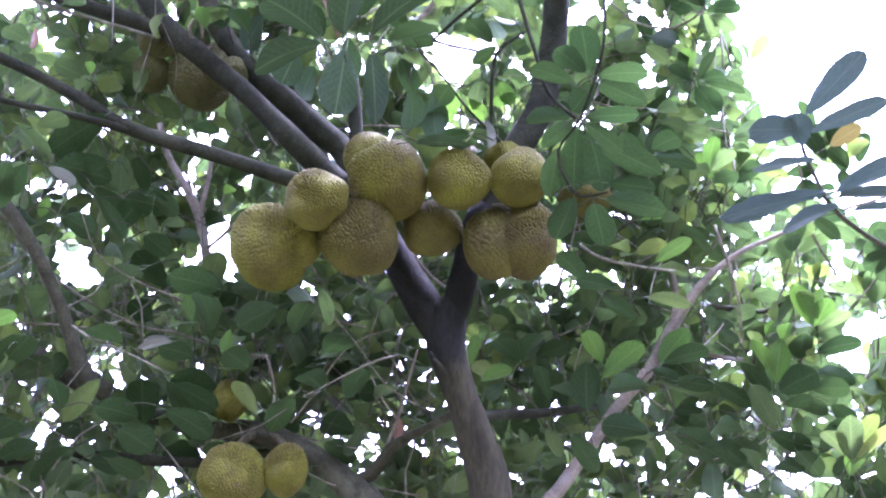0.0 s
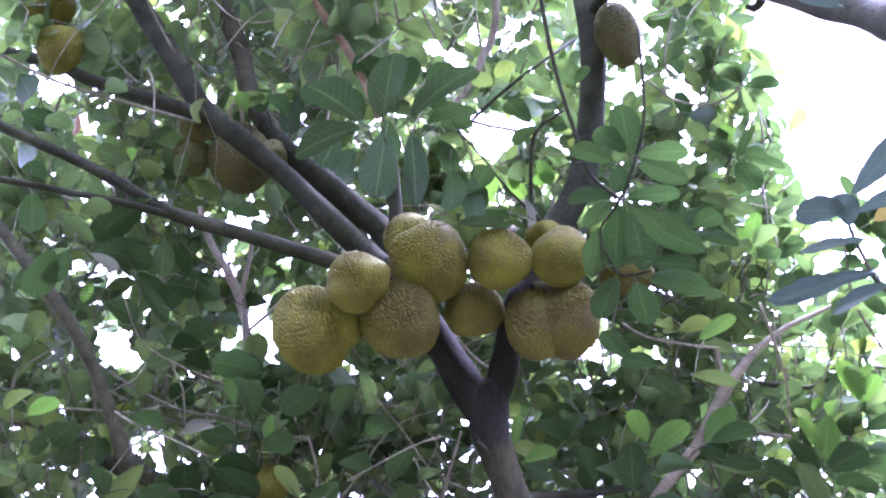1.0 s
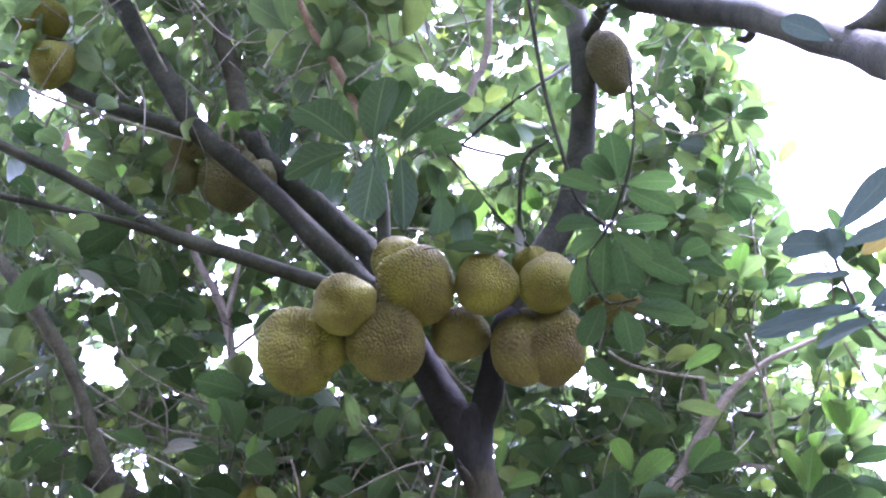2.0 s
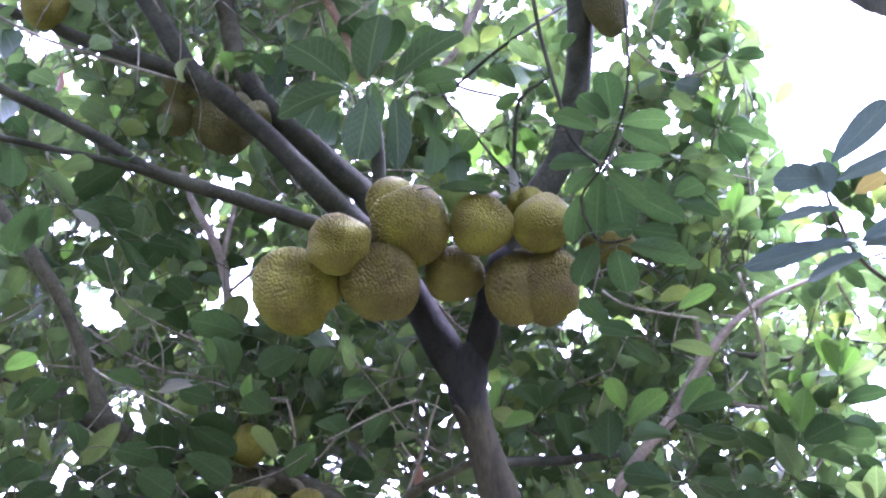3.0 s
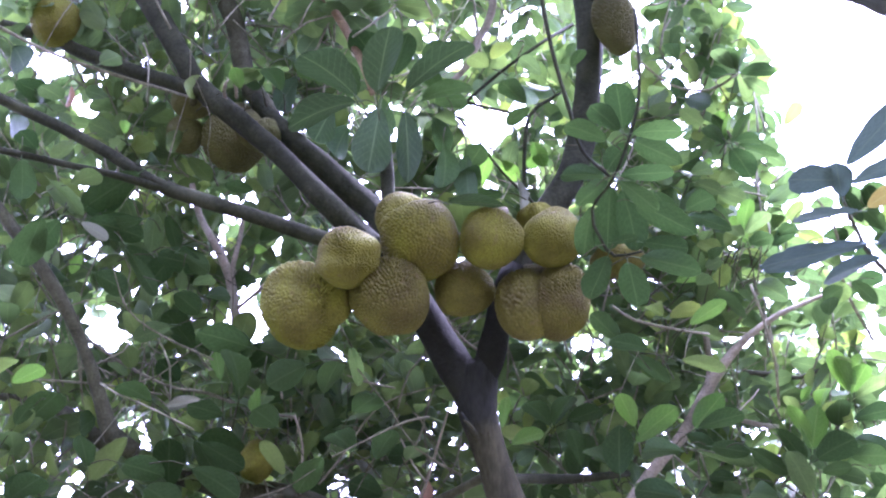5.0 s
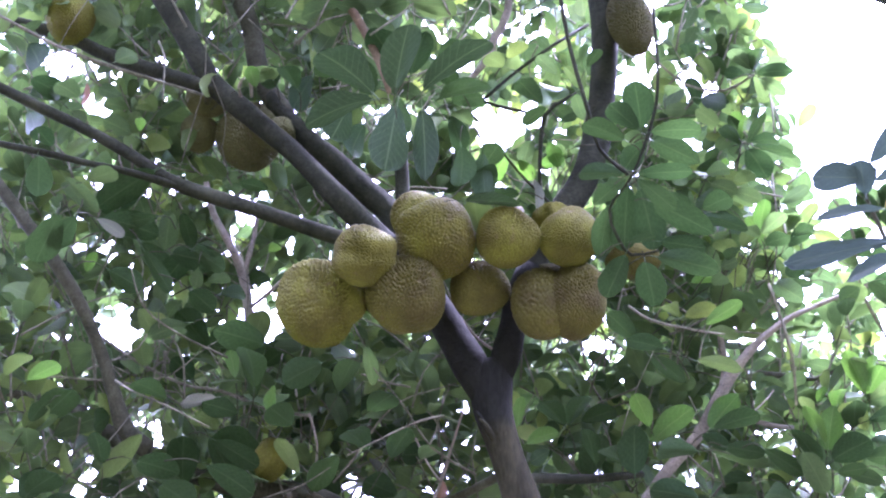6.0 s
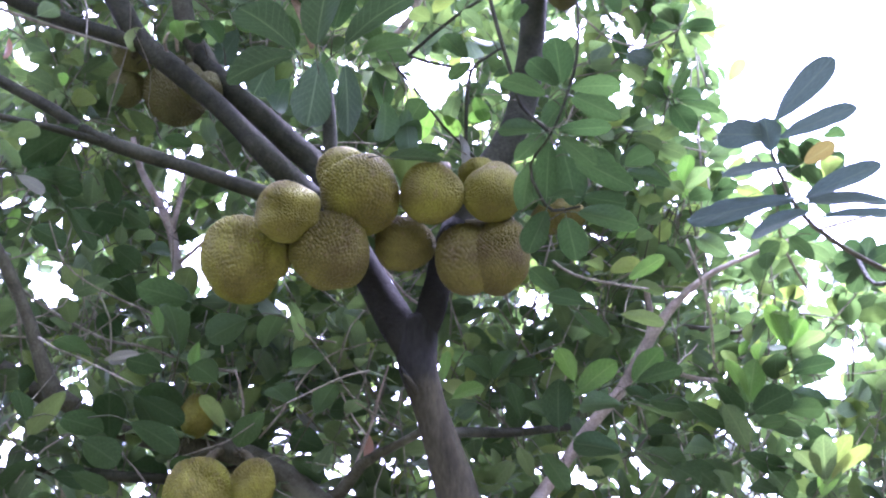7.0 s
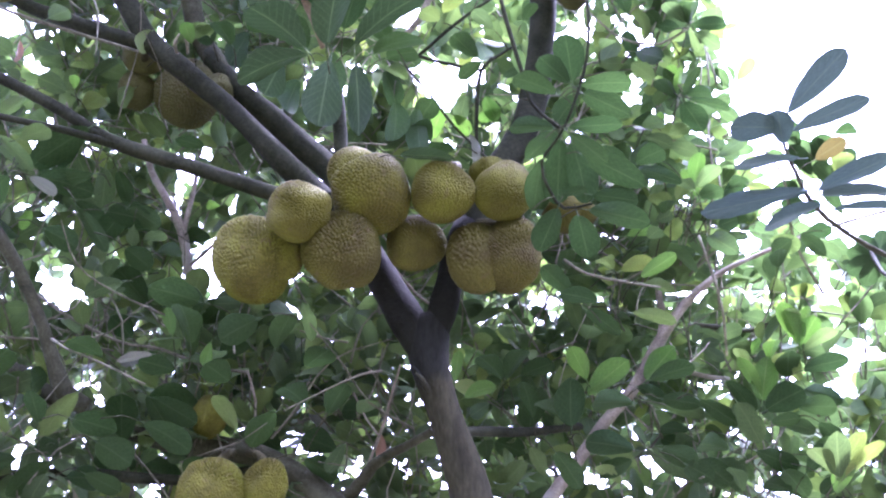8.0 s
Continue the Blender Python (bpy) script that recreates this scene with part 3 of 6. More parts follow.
limb("branch", [(-0.914, 5.107, 4.519, 0.02), (-0.921, 5.011, 4.576, 0.022), (-0.935, 4.889, 4.671, 0.022), (-0.957, 4.824, 4.771, 0.022), (-1.014, 4.758, 4.872, 0.017), (-1.086, 4.686, 4.983, 0.014), (-1.12, 4.614, 5.094, 0.012)], bark_pale, sides=8, label="pale slender forked branch")
limb("branch", [(-0.952, 4.83, 4.761, 0.014), (-0.933, 4.784, 4.832, 0.014), (-0.919, 4.779, 4.931, 0.012), (-0.91, 4.76, 5.053, 0.01)], bark_pale, sides=6)
limb("branch", [(-0.9, 4.818, 4.597, 0.009), (-0.798, 4.693, 4.606, 0.009), (-0.688, 4.557, 4.632, 0.007)], bark_pale, sides=6)
# the pale branch to the right
limb("branch", [(0.429, 4.589, 2.393, 0.043), (0.368, 4.895, 3.284, 0.028), (0.541, 4.888, 3.571, 0.025), (0.644, 4.858, 3.709, 0.024), (0.756, 4.79, 3.851, 0.024), (0.873, 4.725, 3.969, 0.024), (0.958, 4.642, 4.097, 0.022), (1.031, 4.576, 4.198, 0.020), (1.129, 4.516, 4.29, 0.014), (1.239, 4.472, 4.358, 0.011), (1.348, 4.445, 4.4, 0.009), (1.523, 4.406, 4.461, 0.008), (1.698, 4.373, 4.51, 0.007), (1.961, 4.332, 4.574, 0.007)], bark_pale, sides=10, label="pale peeling branch")
limb("branch", [(1.005, 4.829, 4.213, 0.016), (1.037, 4.816, 4.324, 0.014), (1.03, 4.796, 4.446, 0.012), (1.017, 4.733, 4.544, 0.007)], bark_pale, sides=6)
limb("branch", [(1.138, 4.84, 4.103, 0.011), (1.208, 4.841, 4.084, 0.011), (1.285, 4.845, 4.078, 0.009)], bark_pale, sides=6, label="broken pale stub")
limb("branch", [(1.153, 4.782, 4.286, 0.014), (1.267, 4.785, 4.28, 0.011), (1.381, 4.791, 4.27, 0.009), (1.518, 4.76, 4.318, 0.007)], bark_mid, sides=6)
# the high limb that runs out overhead
limb("limb", [(0.659, 4.006, 5.898, 0.034), (0.731, 3.746, 5.572, 0.045), (0.85, 3.445, 5.217, 0.051), (0.955, 3.14, 4.869, 0.052), (1.035, 2.88, 4.532, 0.050), (1.098, 2.651, 4.238, 0.052), (1.12, 2.49, 4.028, 0.056), (1.195, 2.306, 3.772, 0.060), (1.379, 2.132, 3.503, 0.062)], sides=16, label="thick grey limb running out overhead")
limb("branch", [(1.092, 2.667, 4.291, 0.041), (1.177, 2.632, 4.338, 0.041), (1.254, 2.573, 4.452, 0.038), (1.335, 2.537, 4.671, 0.036)], sides=12)
limb("branch", [(0.977, 3.153, 4.85, 0.013), (0.978, 3.178, 4.815, 0.015), (0.955, 3.192, 4.797, 0.013), (0.927, 3.187, 4.804, 0.007)], sides=6, label="broken hooked twig stub")

# twigs that stand clear
for points in (
    [(-0.02, 4.061, 5.028, 0.005), (0.079, 4.121, 4.936, 0.005), (0.171, 4.187, 4.834, 0.005), (0.324, 4.307, 4.741, 0.006), (0.394, 4.394, 4.699, 0.006)],
    [(0.266, 4.264, 4.715, 0.007), (0.266, 4.202, 4.903, 0.009), (0.284, 4.109, 5.046, 0.009), (0.357, 4.075, 5.098, 0.007), (0.412, 4.095, 5.159, 0.004)],
    [(0.284, 4.109, 5.046, 0.007), (0.169, 4.097, 5.064, 0.007), (0.035, 4.079, 5.092, 0.007), (-0.054, 4.077, 5.187, 0.007)],
    [(0.036, 4.117, 5.125, 0.007), (0.17, 4.052, 5.225, 0.007), (0.329, 3.989, 5.323, 0.007), (0.487, 4.162, 5.607, 0.007)],
    [(0.252, 3.259, 5.07, 0.008), (0.308, 3.415, 4.774, 0.008), (0.383, 3.545, 4.537, 0.008), (0.419, 3.618, 4.461, 0.007), (0.496, 3.57, 4.315, 0.006)],
):
    limb("twig", points, bark, 6, 0.03)
for points in (
    [(0.677, 3.867, 5.143, 0.005), (0.81, 3.926, 5.053, 0.005), (0.961, 3.937, 5.035, 0.005), (1.073, 3.902, 5.089, 0.004)],
    [(0.962, 3.763, 4.018, 0.005), (1.003, 3.824, 3.924, 0.005), (1.041, 3.895, 3.815, 0.005), (1.079, 4.065, 3.737, 0.005)],
    [(0.583, 4.305, 4.285, 0.006), (0.668, 4.334, 4.241, 0.006), (0.854, 4.354, 4.209, 0.005), (0.961, 4.444, 4.254, 0.004)],
    [(-1.678, 4.635, 4.144, 0.005), (-1.524, 4.64, 4.136, 0.005), (-1.349, 4.647, 4.125, 0.005), (-1.14, 4.71, 4.12, 0.004)],
    [(-1.546, 4.79, 4.456, 0.007), (-1.331, 4.773, 4.299, 0.007), (-1.134, 4.779, 4.198, 0.006), (-0.971, 4.749, 4.151, 0.007), (-0.785, 4.742, 4.071, 0.007), (-0.613, 4.712, 4.026, 0.007)],
):
    limb("twig", points, twig_bark, 6, 0.03)
for points in (
    [(-0.606, 4.618, 3.986, 0.0050), (-0.573, 4.683, 3.887, 0.0050), (-0.587, 4.805, 3.791, 0.0050), (-0.58, 4.892, 3.748, 0.0050)],
    [(-0.025, 4.52, 3.954, 0.0037), (-0.068, 4.643, 3.855, 0.0056), (-0.099, 4.747, 3.787, 0.0056), (-0.181, 4.859, 3.616, 0.0056)],
    [(-0.203, 4.665, 3.914, 0.0037), (-0.155, 4.718, 3.833, 0.0037), (-0.106, 4.753, 3.778, 0.0037)],
    [(-1.163, 4.064, 5.941, 0.0037), (-0.914, 4.035, 5.618, 0.0031), (-0.647, 3.951, 5.564, 0.0031), (-0.429, 3.941, 5.58, 0.0025), (-0.191, 3.971, 5.534, 0.0025)],
    [(-0.087, 4.554, 4.452, 0.0043), (-0.031, 4.589, 4.399, 0.0056), (0.036, 4.631, 4.333, 0.0056), (0.103, 4.656, 4.296, 0.0056)],
):
    limb("twig", points, bark_pale, 6, 0.03)
limb("twig", [(-0.957, 4.316, 5.296, 0.009), (-0.962, 4.258, 5.312, 0.009), (-0.938, 4.225, 5.326, 0.008), (-0.912, 4.235, 5.31, 0.008), (-0.908, 4.281, 5.277, 0.007)], bark_pale, 6, 0.1, step=0.01, label="curled pale dry shoot")
limb("twig", [(0.153, 3.899, 5.828, 0.014), (0.139, 3.991, 5.503, 0.016), (0.086, 4.016, 5.373, 0.016), (0.036, 4.04, 5.244, 0.013), (-0.076, 4.101, 5.15, 0.009)], bark_pale, 8, label="pale slender upright twig")
limb("twig", [(-0.6, 3.574, 5.411, 0.013), (-0.535, 3.634, 5.281, 0.019), (-0.435, 3.696, 5.131, 0.017), (-0.356, 3.741, 4.97, 0.012), (-0.312, 3.765, 4.841, 0.008)], bark_split, 8, 0.16, label="dead split reddish-brown stem")

# ---- fruits ----
jackfruit((-0.555, 4.248, 4.227), (0.154, 0.146, 0.152), "large warty yellow-green jackfruit hanging low in the cluster", (8, 20, 10), [((-0.464, 4.226, 4.223), (0.075, 0.075, 0.087))], stalk=(-0.404, 4.336, 4.604), dents=[((0, -0.3, 1), 0.07, 0.25), ((-0.8, -0.4, -0.6), -0.16, 0.25), ((0.7, -0.5, -0.6), -0.14, 0.25), ((0.1, -0.9, 0.2), -0.09, 0.12), ((-0.7, -0.3, 0.6), 0.06, 0.2)])
jackfruit((-0.396, 4.067, 4.32), (0.108, 0.102, 0.11), "small smooth olive jackfruit wedged between larger ones", (10, -12, 0), stalk=(-0.335, 4.33, 4.47), spikes=1560, dents=[((0.2, -0.7, 0.6), -0.1, 0.1), ((0.9, -0.3, 0.35), 0.16, 0.2), ((-0.6, -0.3, 0.7), 0.1, 0.2), ((0.7, -0.4, -0.65), -0.22, 0.25), ((-0.4, -0.3, -0.9), 0.12, 0.25)])
jackfruit((-0.24, 4.21, 4.247), (0.137, 0.133, 0.139), "large brownish-green jackfruit below the others in the cluster", (0, 10, 40), stalk=(-0.228, 4.372, 4.549), dents=[((0.4, -0.5, 0.7), 0.06, 0.2), ((-0.7, -0.4, 0.5), -0.08, 0.25), ((0.8, -0.4, -0.4), 0.06, 0.3)], skin=rind_shade_dull)
jackfruit((-0.136, 4.136, 4.453), (0.156, 0.142, 0.128), "large yellow-green jackfruit with a coarse warty rind", (12, 25, 80), stalk=(-0.21, 4.381, 4.718), dents=[((0.5, -0.4, 0.75), 0.1, 0.25), ((-0.45, -0.3, 0.8), -0.12, 0.2), ((-0.8, -0.3, -0.5), -0.08, 0.3), ((0.8, -0.3, -0.2), 0.06, 0.3)])
jackfruit((-0.201, 4.274, 4.662), (0.098, 0.096, 0.098), "jackfruit half hidden behind a larger one", stalk=(-0.26, 4.438, 4.815), spikes=1260)
jackfruit((0.12, 4.091, 4.431), (0.108, 0.104, 0.11), "round yellow-green jackfruit in the middle of the cluster", (0, 5, 120), stalk=(0.192, 4.357, 4.756), spikes=1680, dents=[((0, -0.2, 1), -0.06, 0.3), ((0.7, -0.5, -0.3), 0.06, 0.3)])
jackfruit((0.034, 4.291, 4.344), (0.104, 0.10, 0.09), "shaded olive jackfruit tucked above the fork", (0, 0, 20), stalk=(0.013, 4.396, 4.512), spikes=1440, skin=rind_shade_dull)
jackfruit((0.344, 4.088, 4.435), (0.114, 0.112, 0.106), "yellow-green jackfruit with a flattened top", (15, 30, 30), stalk=(0.349, 4.369, 4.737), spikes=1680, dents=[((-0.6, -0.3, 0.8), -0.16, 0.3), ((0.6, -0.3, 0.75), 0.1, 0.2), ((0.9, -0.3, -0.3), 0.06, 0.2), ((-0.4, -0.4, -0.8), -0.06, 0.3)])
jackfruit((0.309, 4.25, 4.645), (0.074, 0.074, 0.052), "jackfruit peeping out behind another", stalk=(0.367, 4.438, 4.815), spikes=900)
jackfruit((0.377, 4.217, 4.237), (0.106, 0.11, 0.137), "large brown-green two-lobed jackfruit on the forked limb", (0, 6, 200), [((0.262, 4.238, 4.24), (0.11, 0.104, 0.131))], stalk=(0.255, 4.396, 4.512), spikes=1560, dents=[((0.5, -0.5, 0.7), 0.07, 0.25), ((0.7, -0.4, -0.7), -0.08, 0.3), ((-0.9, -0.4, 0.1), 0.05, 0.2)], skin=rind_shade_dull)
jackfruit((0.624, 4.377, 4.542), (0.101, 0.097, 0.057), "small jackfruit half covered by leaves", stalk=(0.458, 4.475, 4.758), spikes=1080, skin=rind_shade_dull)
jackfruit((-0.969, 4.647, 5.374), (0.143, 0.133, 0.148), "shaded brown-green jackfruit under a dark limb", (0, 10, 60), [((-0.872, 4.545, 5.345), (0.088, 0.082, 0.09)), ((-0.812, 4.50, 5.262), (0.070, 0.068, 0.075))], stalk=(-0.907, 4.374, 5.28), skin=rind_shade_brown)
jackfruit((-1.19, 4.64, 5.385), (0.079, 0.077, 0.091), "small shaded jackfruit beside a larger one", stalk=(-1.096, 4.316, 5.37), spikes=1080, skin=rind_shade_brown)
jackfruit((-1.144, 4.529, 5.5), (0.099, 0.091, 0.091), "shaded jackfruit close against the dark limb", stalk=(-1.072, 4.303, 5.389), spikes=1200, skin=rind_shade_brown)
jackfruit((-1.714, 4.235, 5.679), (0.099, 0.096, 0.115), "long brownish-green jackfruit hanging high on a side branch", stalk=(-1.804, 4.297, 5.673), spikes=1320)
jackfruit((-1.79, 4.212, 5.897), (0.108, 0.103, 0.088), "jackfruit above another on the high side branch", stalk=(-1.764, 4.306, 5.715), spikes=1260)
jackfruit((0.672, 4.195, 5.647), (0.086, 0.091, 0.157), "long brown jackfruit beside the upper limb", (4, -8, 0), stalk=(0.596, 4.192, 5.836), spikes=1560, skin=rind_shade_brown)
jackfruit((-0.705, 4.687, 3.514), (0.122, 0.116, 0.12), "yellow-green jackfruit of a low hanging pair", (0, 12, 20), stalk=(-0.668, 4.874, 3.775), spikes=1680)
jackfruit((-0.516, 4.675, 3.531), (0.079, 0.079, 0.095), "small yellow-green jackfruit of a low hanging pair", (6, -8, 50), stalk=(-0.613, 4.88, 3.766), spikes=1260)
jackfruit((-0.757, 4.787, 3.873), (0.068, 0.066, 0.088), "tan jackfruit half hidden by dark leaves", stalk=(-0.752, 4.914, 3.806), spikes=1080)

# ---- the near sprig overhead ----
sprig = limb("sprig", [(1.305, 2.316, 3.676, 0.010), (1.4, 2.546, 3.505, 0.009), (1.411, 2.839, 3.329, 0.008), (1.298, 2.922, 3.331, 0.007), (1.124, 2.9, 3.418, 0.0065), (1.034, 2.866, 3.49, 0.006), (0.998, 2.835, 3.556, 0.0055), (0.967, 2.802, 3.624, 0.005), (0.964, 2.766, 3.662, 0.004), (0.970, 2.735, 3.684, 0.003)], bark_mid, sides=8, rough=0.03, label="near hanging sprig with long dark leaves")
D7 = leaf_near
leaf((0.969, 2.737, 3.681), (1.091, 2.588, 3.77), 0.075, 5, D7, 5, sprig)
leaf((0.973, 2.757, 3.65), (0.8, 2.705, 3.61), 0.084, 15, D7, 5, sprig)
leaf((0.959, 2.781, 3.615), (0.927, 2.693, 3.658), 0.075, 10, D7, 5, sprig)
leaf((0.976, 2.762, 3.642), (1.166, 2.691, 3.702), 0.062, 20, D7, 5, sprig)
leaf((0.999, 2.8, 3.585), (0.814, 2.757, 3.533), 0.060, 35, D7, 5, sprig)
leaf((1.026, 2.836, 3.512), (0.702, 2.747, 3.375), 0.062, 12, D7, 5, sprig)
leaf((1.052, 2.856, 3.481), (0.882, 2.84, 3.406), 0.055, 25, D7, 0, sprig)
leaf((1.043, 2.837, 3.51), (1.237, 2.812, 3.609), 0.065, 20, D7, 0, sprig)
leaf((1.049, 2.844, 3.5), (1.248, 2.776, 3.482), 0.053, 30, D7, 4, sprig)
leaf((1.081, 2.863, 3.469), (1.311, 2.878, 3.507), 0.041, 30, D7, 0, sprig)
leaf((1.035, 2.685, 4.301), (0.902, 2.65, 4.352), 0.071, 10, D7, 0, sprig)
leaf((1.043, 2.686, 4.298), (1.076, 2.704, 4.24), 0.034, 20, D7, 0, sprig)
# the tuft at the end of the near sprig's side twig
limb("twig", [(1.298, 2.922, 3.331, 0.007), (1.277, 3.083, 3.412, 0.006), (1.287, 3.178, 3.542, 0.006), (1.291, 3.195, 3.571, 0.005)], sides=6, rough=0.03)
for tip, width in (((1.246, 3.239, 3.602), 34), ((1.28, 3.214, 3.638), 30), ((1.344, 3.206, 3.645), 32), ((1.405, 3.221, 3.621), 34), ((1.243, 3.27, 3.556), 36), ((1.29, 3.291, 3.522), 34), ((1.38, 3.279, 3.535), 34)):
    leaf((1.312, 3.208, 3.554), tip, width * 0.0017, 12, leaf_shaded, 0, sprig)

# ---- leaves that stand out ----
# young, light-filled leaves
for base, tip, width, turn, shape in (
    ((0.678, 4.618, 3.95), (0.619, 4.523, 4.042), 0.077, 5, 0),
    ((0.687, 4.669, 3.909), (0.823, 4.59, 4.03), 0.099, 10, 1),
    ((0.915, 4.664, 3.971), (1.017, 4.592, 4.082), 0.1, 8, 4),
    ((0.866, 4.315, 4.214), (0.994, 4.267, 4.288), 0.067, 15, 0),
    ((0.182, 4.668, 3.964), (0.193, 4.603, 4.064), 0.056, 20, 5),
    ((0.219, 4.701, 3.913), (0.327, 4.666, 3.968), 0.074, 20, 1),
    ((1.343, 4.665, 3.914), (1.274, 4.585, 4.037), 0.073, 25, 0),
    ((1.353, 4.679, 3.892), (1.371, 4.586, 4.035), 0.103, 5, 4),
):
    leaf(base, tip, width, turn, leaf_lime, shape, label="light green young leaf")
for base, tip, width, turn, shape in (
    ((1.519, 4.63, 4.116), (1.449, 4.54, 4.253), 0.079, 5, 0),
    ((1.536, 4.618, 4.134), (1.545, 4.549, 4.24), 0.074, 30, 3),
    ((1.533, 4.657, 4.111), (1.573, 4.587, 4.217), 0.088, 15, 1),
    ((-1.582, 4.299, 3.927), (-1.451, 4.22, 3.957), 0.073, 15, 0),
    ((-0.713, 4.39, 3.971), (-0.744, 4.441, 3.893), 0.054, 20, 1),
    ((-0.888, 4.548, 4.095), (-0.909, 4.491, 4.182), 0.06, 15, 5),
):
    leaf(base, tip, width, turn, leaf_lime, shape, label="light green young leaf")
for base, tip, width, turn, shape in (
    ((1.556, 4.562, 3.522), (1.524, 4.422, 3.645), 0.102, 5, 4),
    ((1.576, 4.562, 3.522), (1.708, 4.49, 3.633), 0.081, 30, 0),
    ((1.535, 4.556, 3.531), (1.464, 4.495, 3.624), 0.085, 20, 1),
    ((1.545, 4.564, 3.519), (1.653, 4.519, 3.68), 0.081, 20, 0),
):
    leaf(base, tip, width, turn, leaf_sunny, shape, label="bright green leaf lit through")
# large shade-darkened leaves above the fruits
for base, tip, width, turn, shape in (
    ((-0.362, 3.616, 4.703), (-0.532, 3.405, 4.752), 0.152, 15, 1),
    ((-0.283, 3.609, 4.713), (-0.246, 3.369, 4.808), 0.164, 20, 0),
    ((-0.185, 3.609, 4.713), (0.011, 3.379, 4.792), 0.144, 25, 2),
    ((-0.191, 3.76, 4.757), (-0.163, 3.866, 4.502), 0.102, 10, 4),
    ((-0.282, 3.752, 4.769), (-0.32, 3.845, 4.534), 0.158, 10, 5),
    ((-0.366, 3.667, 4.716), (-0.605, 3.689, 4.683), 0.147, 30, 1),
    ((-0.455, 3.754, 4.765), (-0.516, 3.821, 4.663), 0.142, 20, 5),
    ((-0.13, 3.738, 4.791), (0.032, 3.613, 4.8), 0.122, 30, 2),
    ((0.033, 3.921, 4.692), (0.033, 4.023, 4.536), 0.104, 20, 0),
    ((-0.049, 3.832, 4.646), (-0.028, 3.909, 4.527), 0.114, 20, 1),
    ((-0.029, 3.977, 4.514), (0.166, 3.972, 4.523), 0.074, 30, 4),
):
    leaf(base, tip, width, turn, leaf_veined if width > 0.14 or shape == 4 else leaf_shaded, shape, label="large shade-darkened leaf seen from below")
limb("sprig", [(0.593, 3.338, 4.856, 0.006), (0.603, 3.425, 4.631, 0.006), (0.588, 3.515, 4.511, 0.006), (0.522, 3.617, 4.352, 0.005), (0.454, 3.744, 4.305, 0.005), (0.484, 3.804, 4.23, 0.006), (0.538, 3.877, 4.209, 0.006), (0.635, 3.869, 4.223, 0.004)], sides=6)
leaf((-1.354, 4.001, 4.423), (-1.252, 4.032, 4.375), 0.049, 10, leaf_dry, 0, label="pale dry curled leaf")
leaf((0.239, 4.207, 4.803), (0.263, 4.243, 4.656), 0.056, 30, leaf_dry, 3, label="silvery dry folded leaf")
leaf((-1.561, 4.165, 5.236), (-1.559, 4.214, 5.159), 0.036, 20, leaf_rust, 1, label="reddish dry leaf")
leaf((-0.106, 4.784, 3.805), (-0.091, 4.833, 3.728), 0.048, 20, leaf_rust, 1, label="brown dry leaf")
leaf((1.433, 3.839, 4.403), (1.537, 3.798, 4.458), 0.068, 10, leaf_yellow, 0, label="yellowed old leaf")
for base, tip, width, turn, shape in (
    ((1.527, 4.011, 4.5), (1.492, 3.949, 4.593), 0.066, 10, 0), ((1.6, 4.032, 4.466), (1.605, 3.969, 4.558), 0.075, 10, 1), 
    ((1.477, 4.028, 4.477), (1.401, 3.968, 4.57), 0.075, 15, 5), ((1.433, 3.97, 4.566), (1.384, 3.906, 4.663), 0.054, 20, 0), ((1.56, 4.045, 4.449), (1.495, 3.998, 4.521), 0.066, 10, 1),
    ((1.438, 4.15, 4.298), (1.534, 4.189, 4.236), 0.062, 15, 4), ((1.405, 4.163, 4.281), (1.333, 4.194, 4.239), 0.083, 15, 0), ((1.591, 4.105, 4.357), (1.527, 4.049, 4.444), 0.062, 15, 5)):
    leaf(base, tip, width, turn, leaf_shaded, shape, label="shade-darkened green leaf against the sky")
limb("twig", [(1.617, 4.539, 4.291, 0.007), (1.45, 4.265, 4.347, 0.006), (1.398, 4.096, 4.46, 0.006), (1.359, 4.034, 4.518, 0.005), (1.297, 3.991, 4.584, 0.004)], twig_bark, 6, 0.03)

for base, tip, width, turn, shape in (
    ((0.533, 4.515, 3.594), (0.63, 4.619, 3.525), 0.083, 10, 7),
    ((0.656, 4.323, 4.074), (0.791, 4.449, 4.063), 0.071, -20, 4),
    ((1.11, 4.804, 3.701), (1.26, 4.938, 3.677), 0.088, 10, 3),
):
    leaf(base, tip, width, turn, leaf_shaded, shape, label="shade-darkened green leaf seen from below")
for base, tip, width, turn, shape in (
    ((1.495, 4.736, 3.621), (1.594, 4.665, 3.731), 0.086, 10, 5),
    ((0.479, 4.717, 3.834), (0.443, 4.588, 3.94), 0.074, -15, 2),
    ((0.609, 4.718, 3.832), (0.491, 4.572, 3.874), 0.097, 20, 7),
    ((0.612, 4.643, 3.764), (0.603, 4.544, 3.917), 0.128, -10, 4),
    ((0.37, 4.725, 4.006), (0.278, 4.618, 4.078), 0.087, 15, 1),
    ((0.385, 4.725, 4.006), (0.438, 4.563, 4.072), 0.087, -15, 6),
    ((0.588, 4.206, 4.07), (0.479, 4.154, 4.15), 0.08, 10, 3),
    ((0.684, 4.221, 4.047), (0.541, 4.156, 4.055), 0.08, -20, 0),
):
    leaf(base, tip, width, turn, leaf_shaded, shape, label="shade-darkened green leaf seen from below")
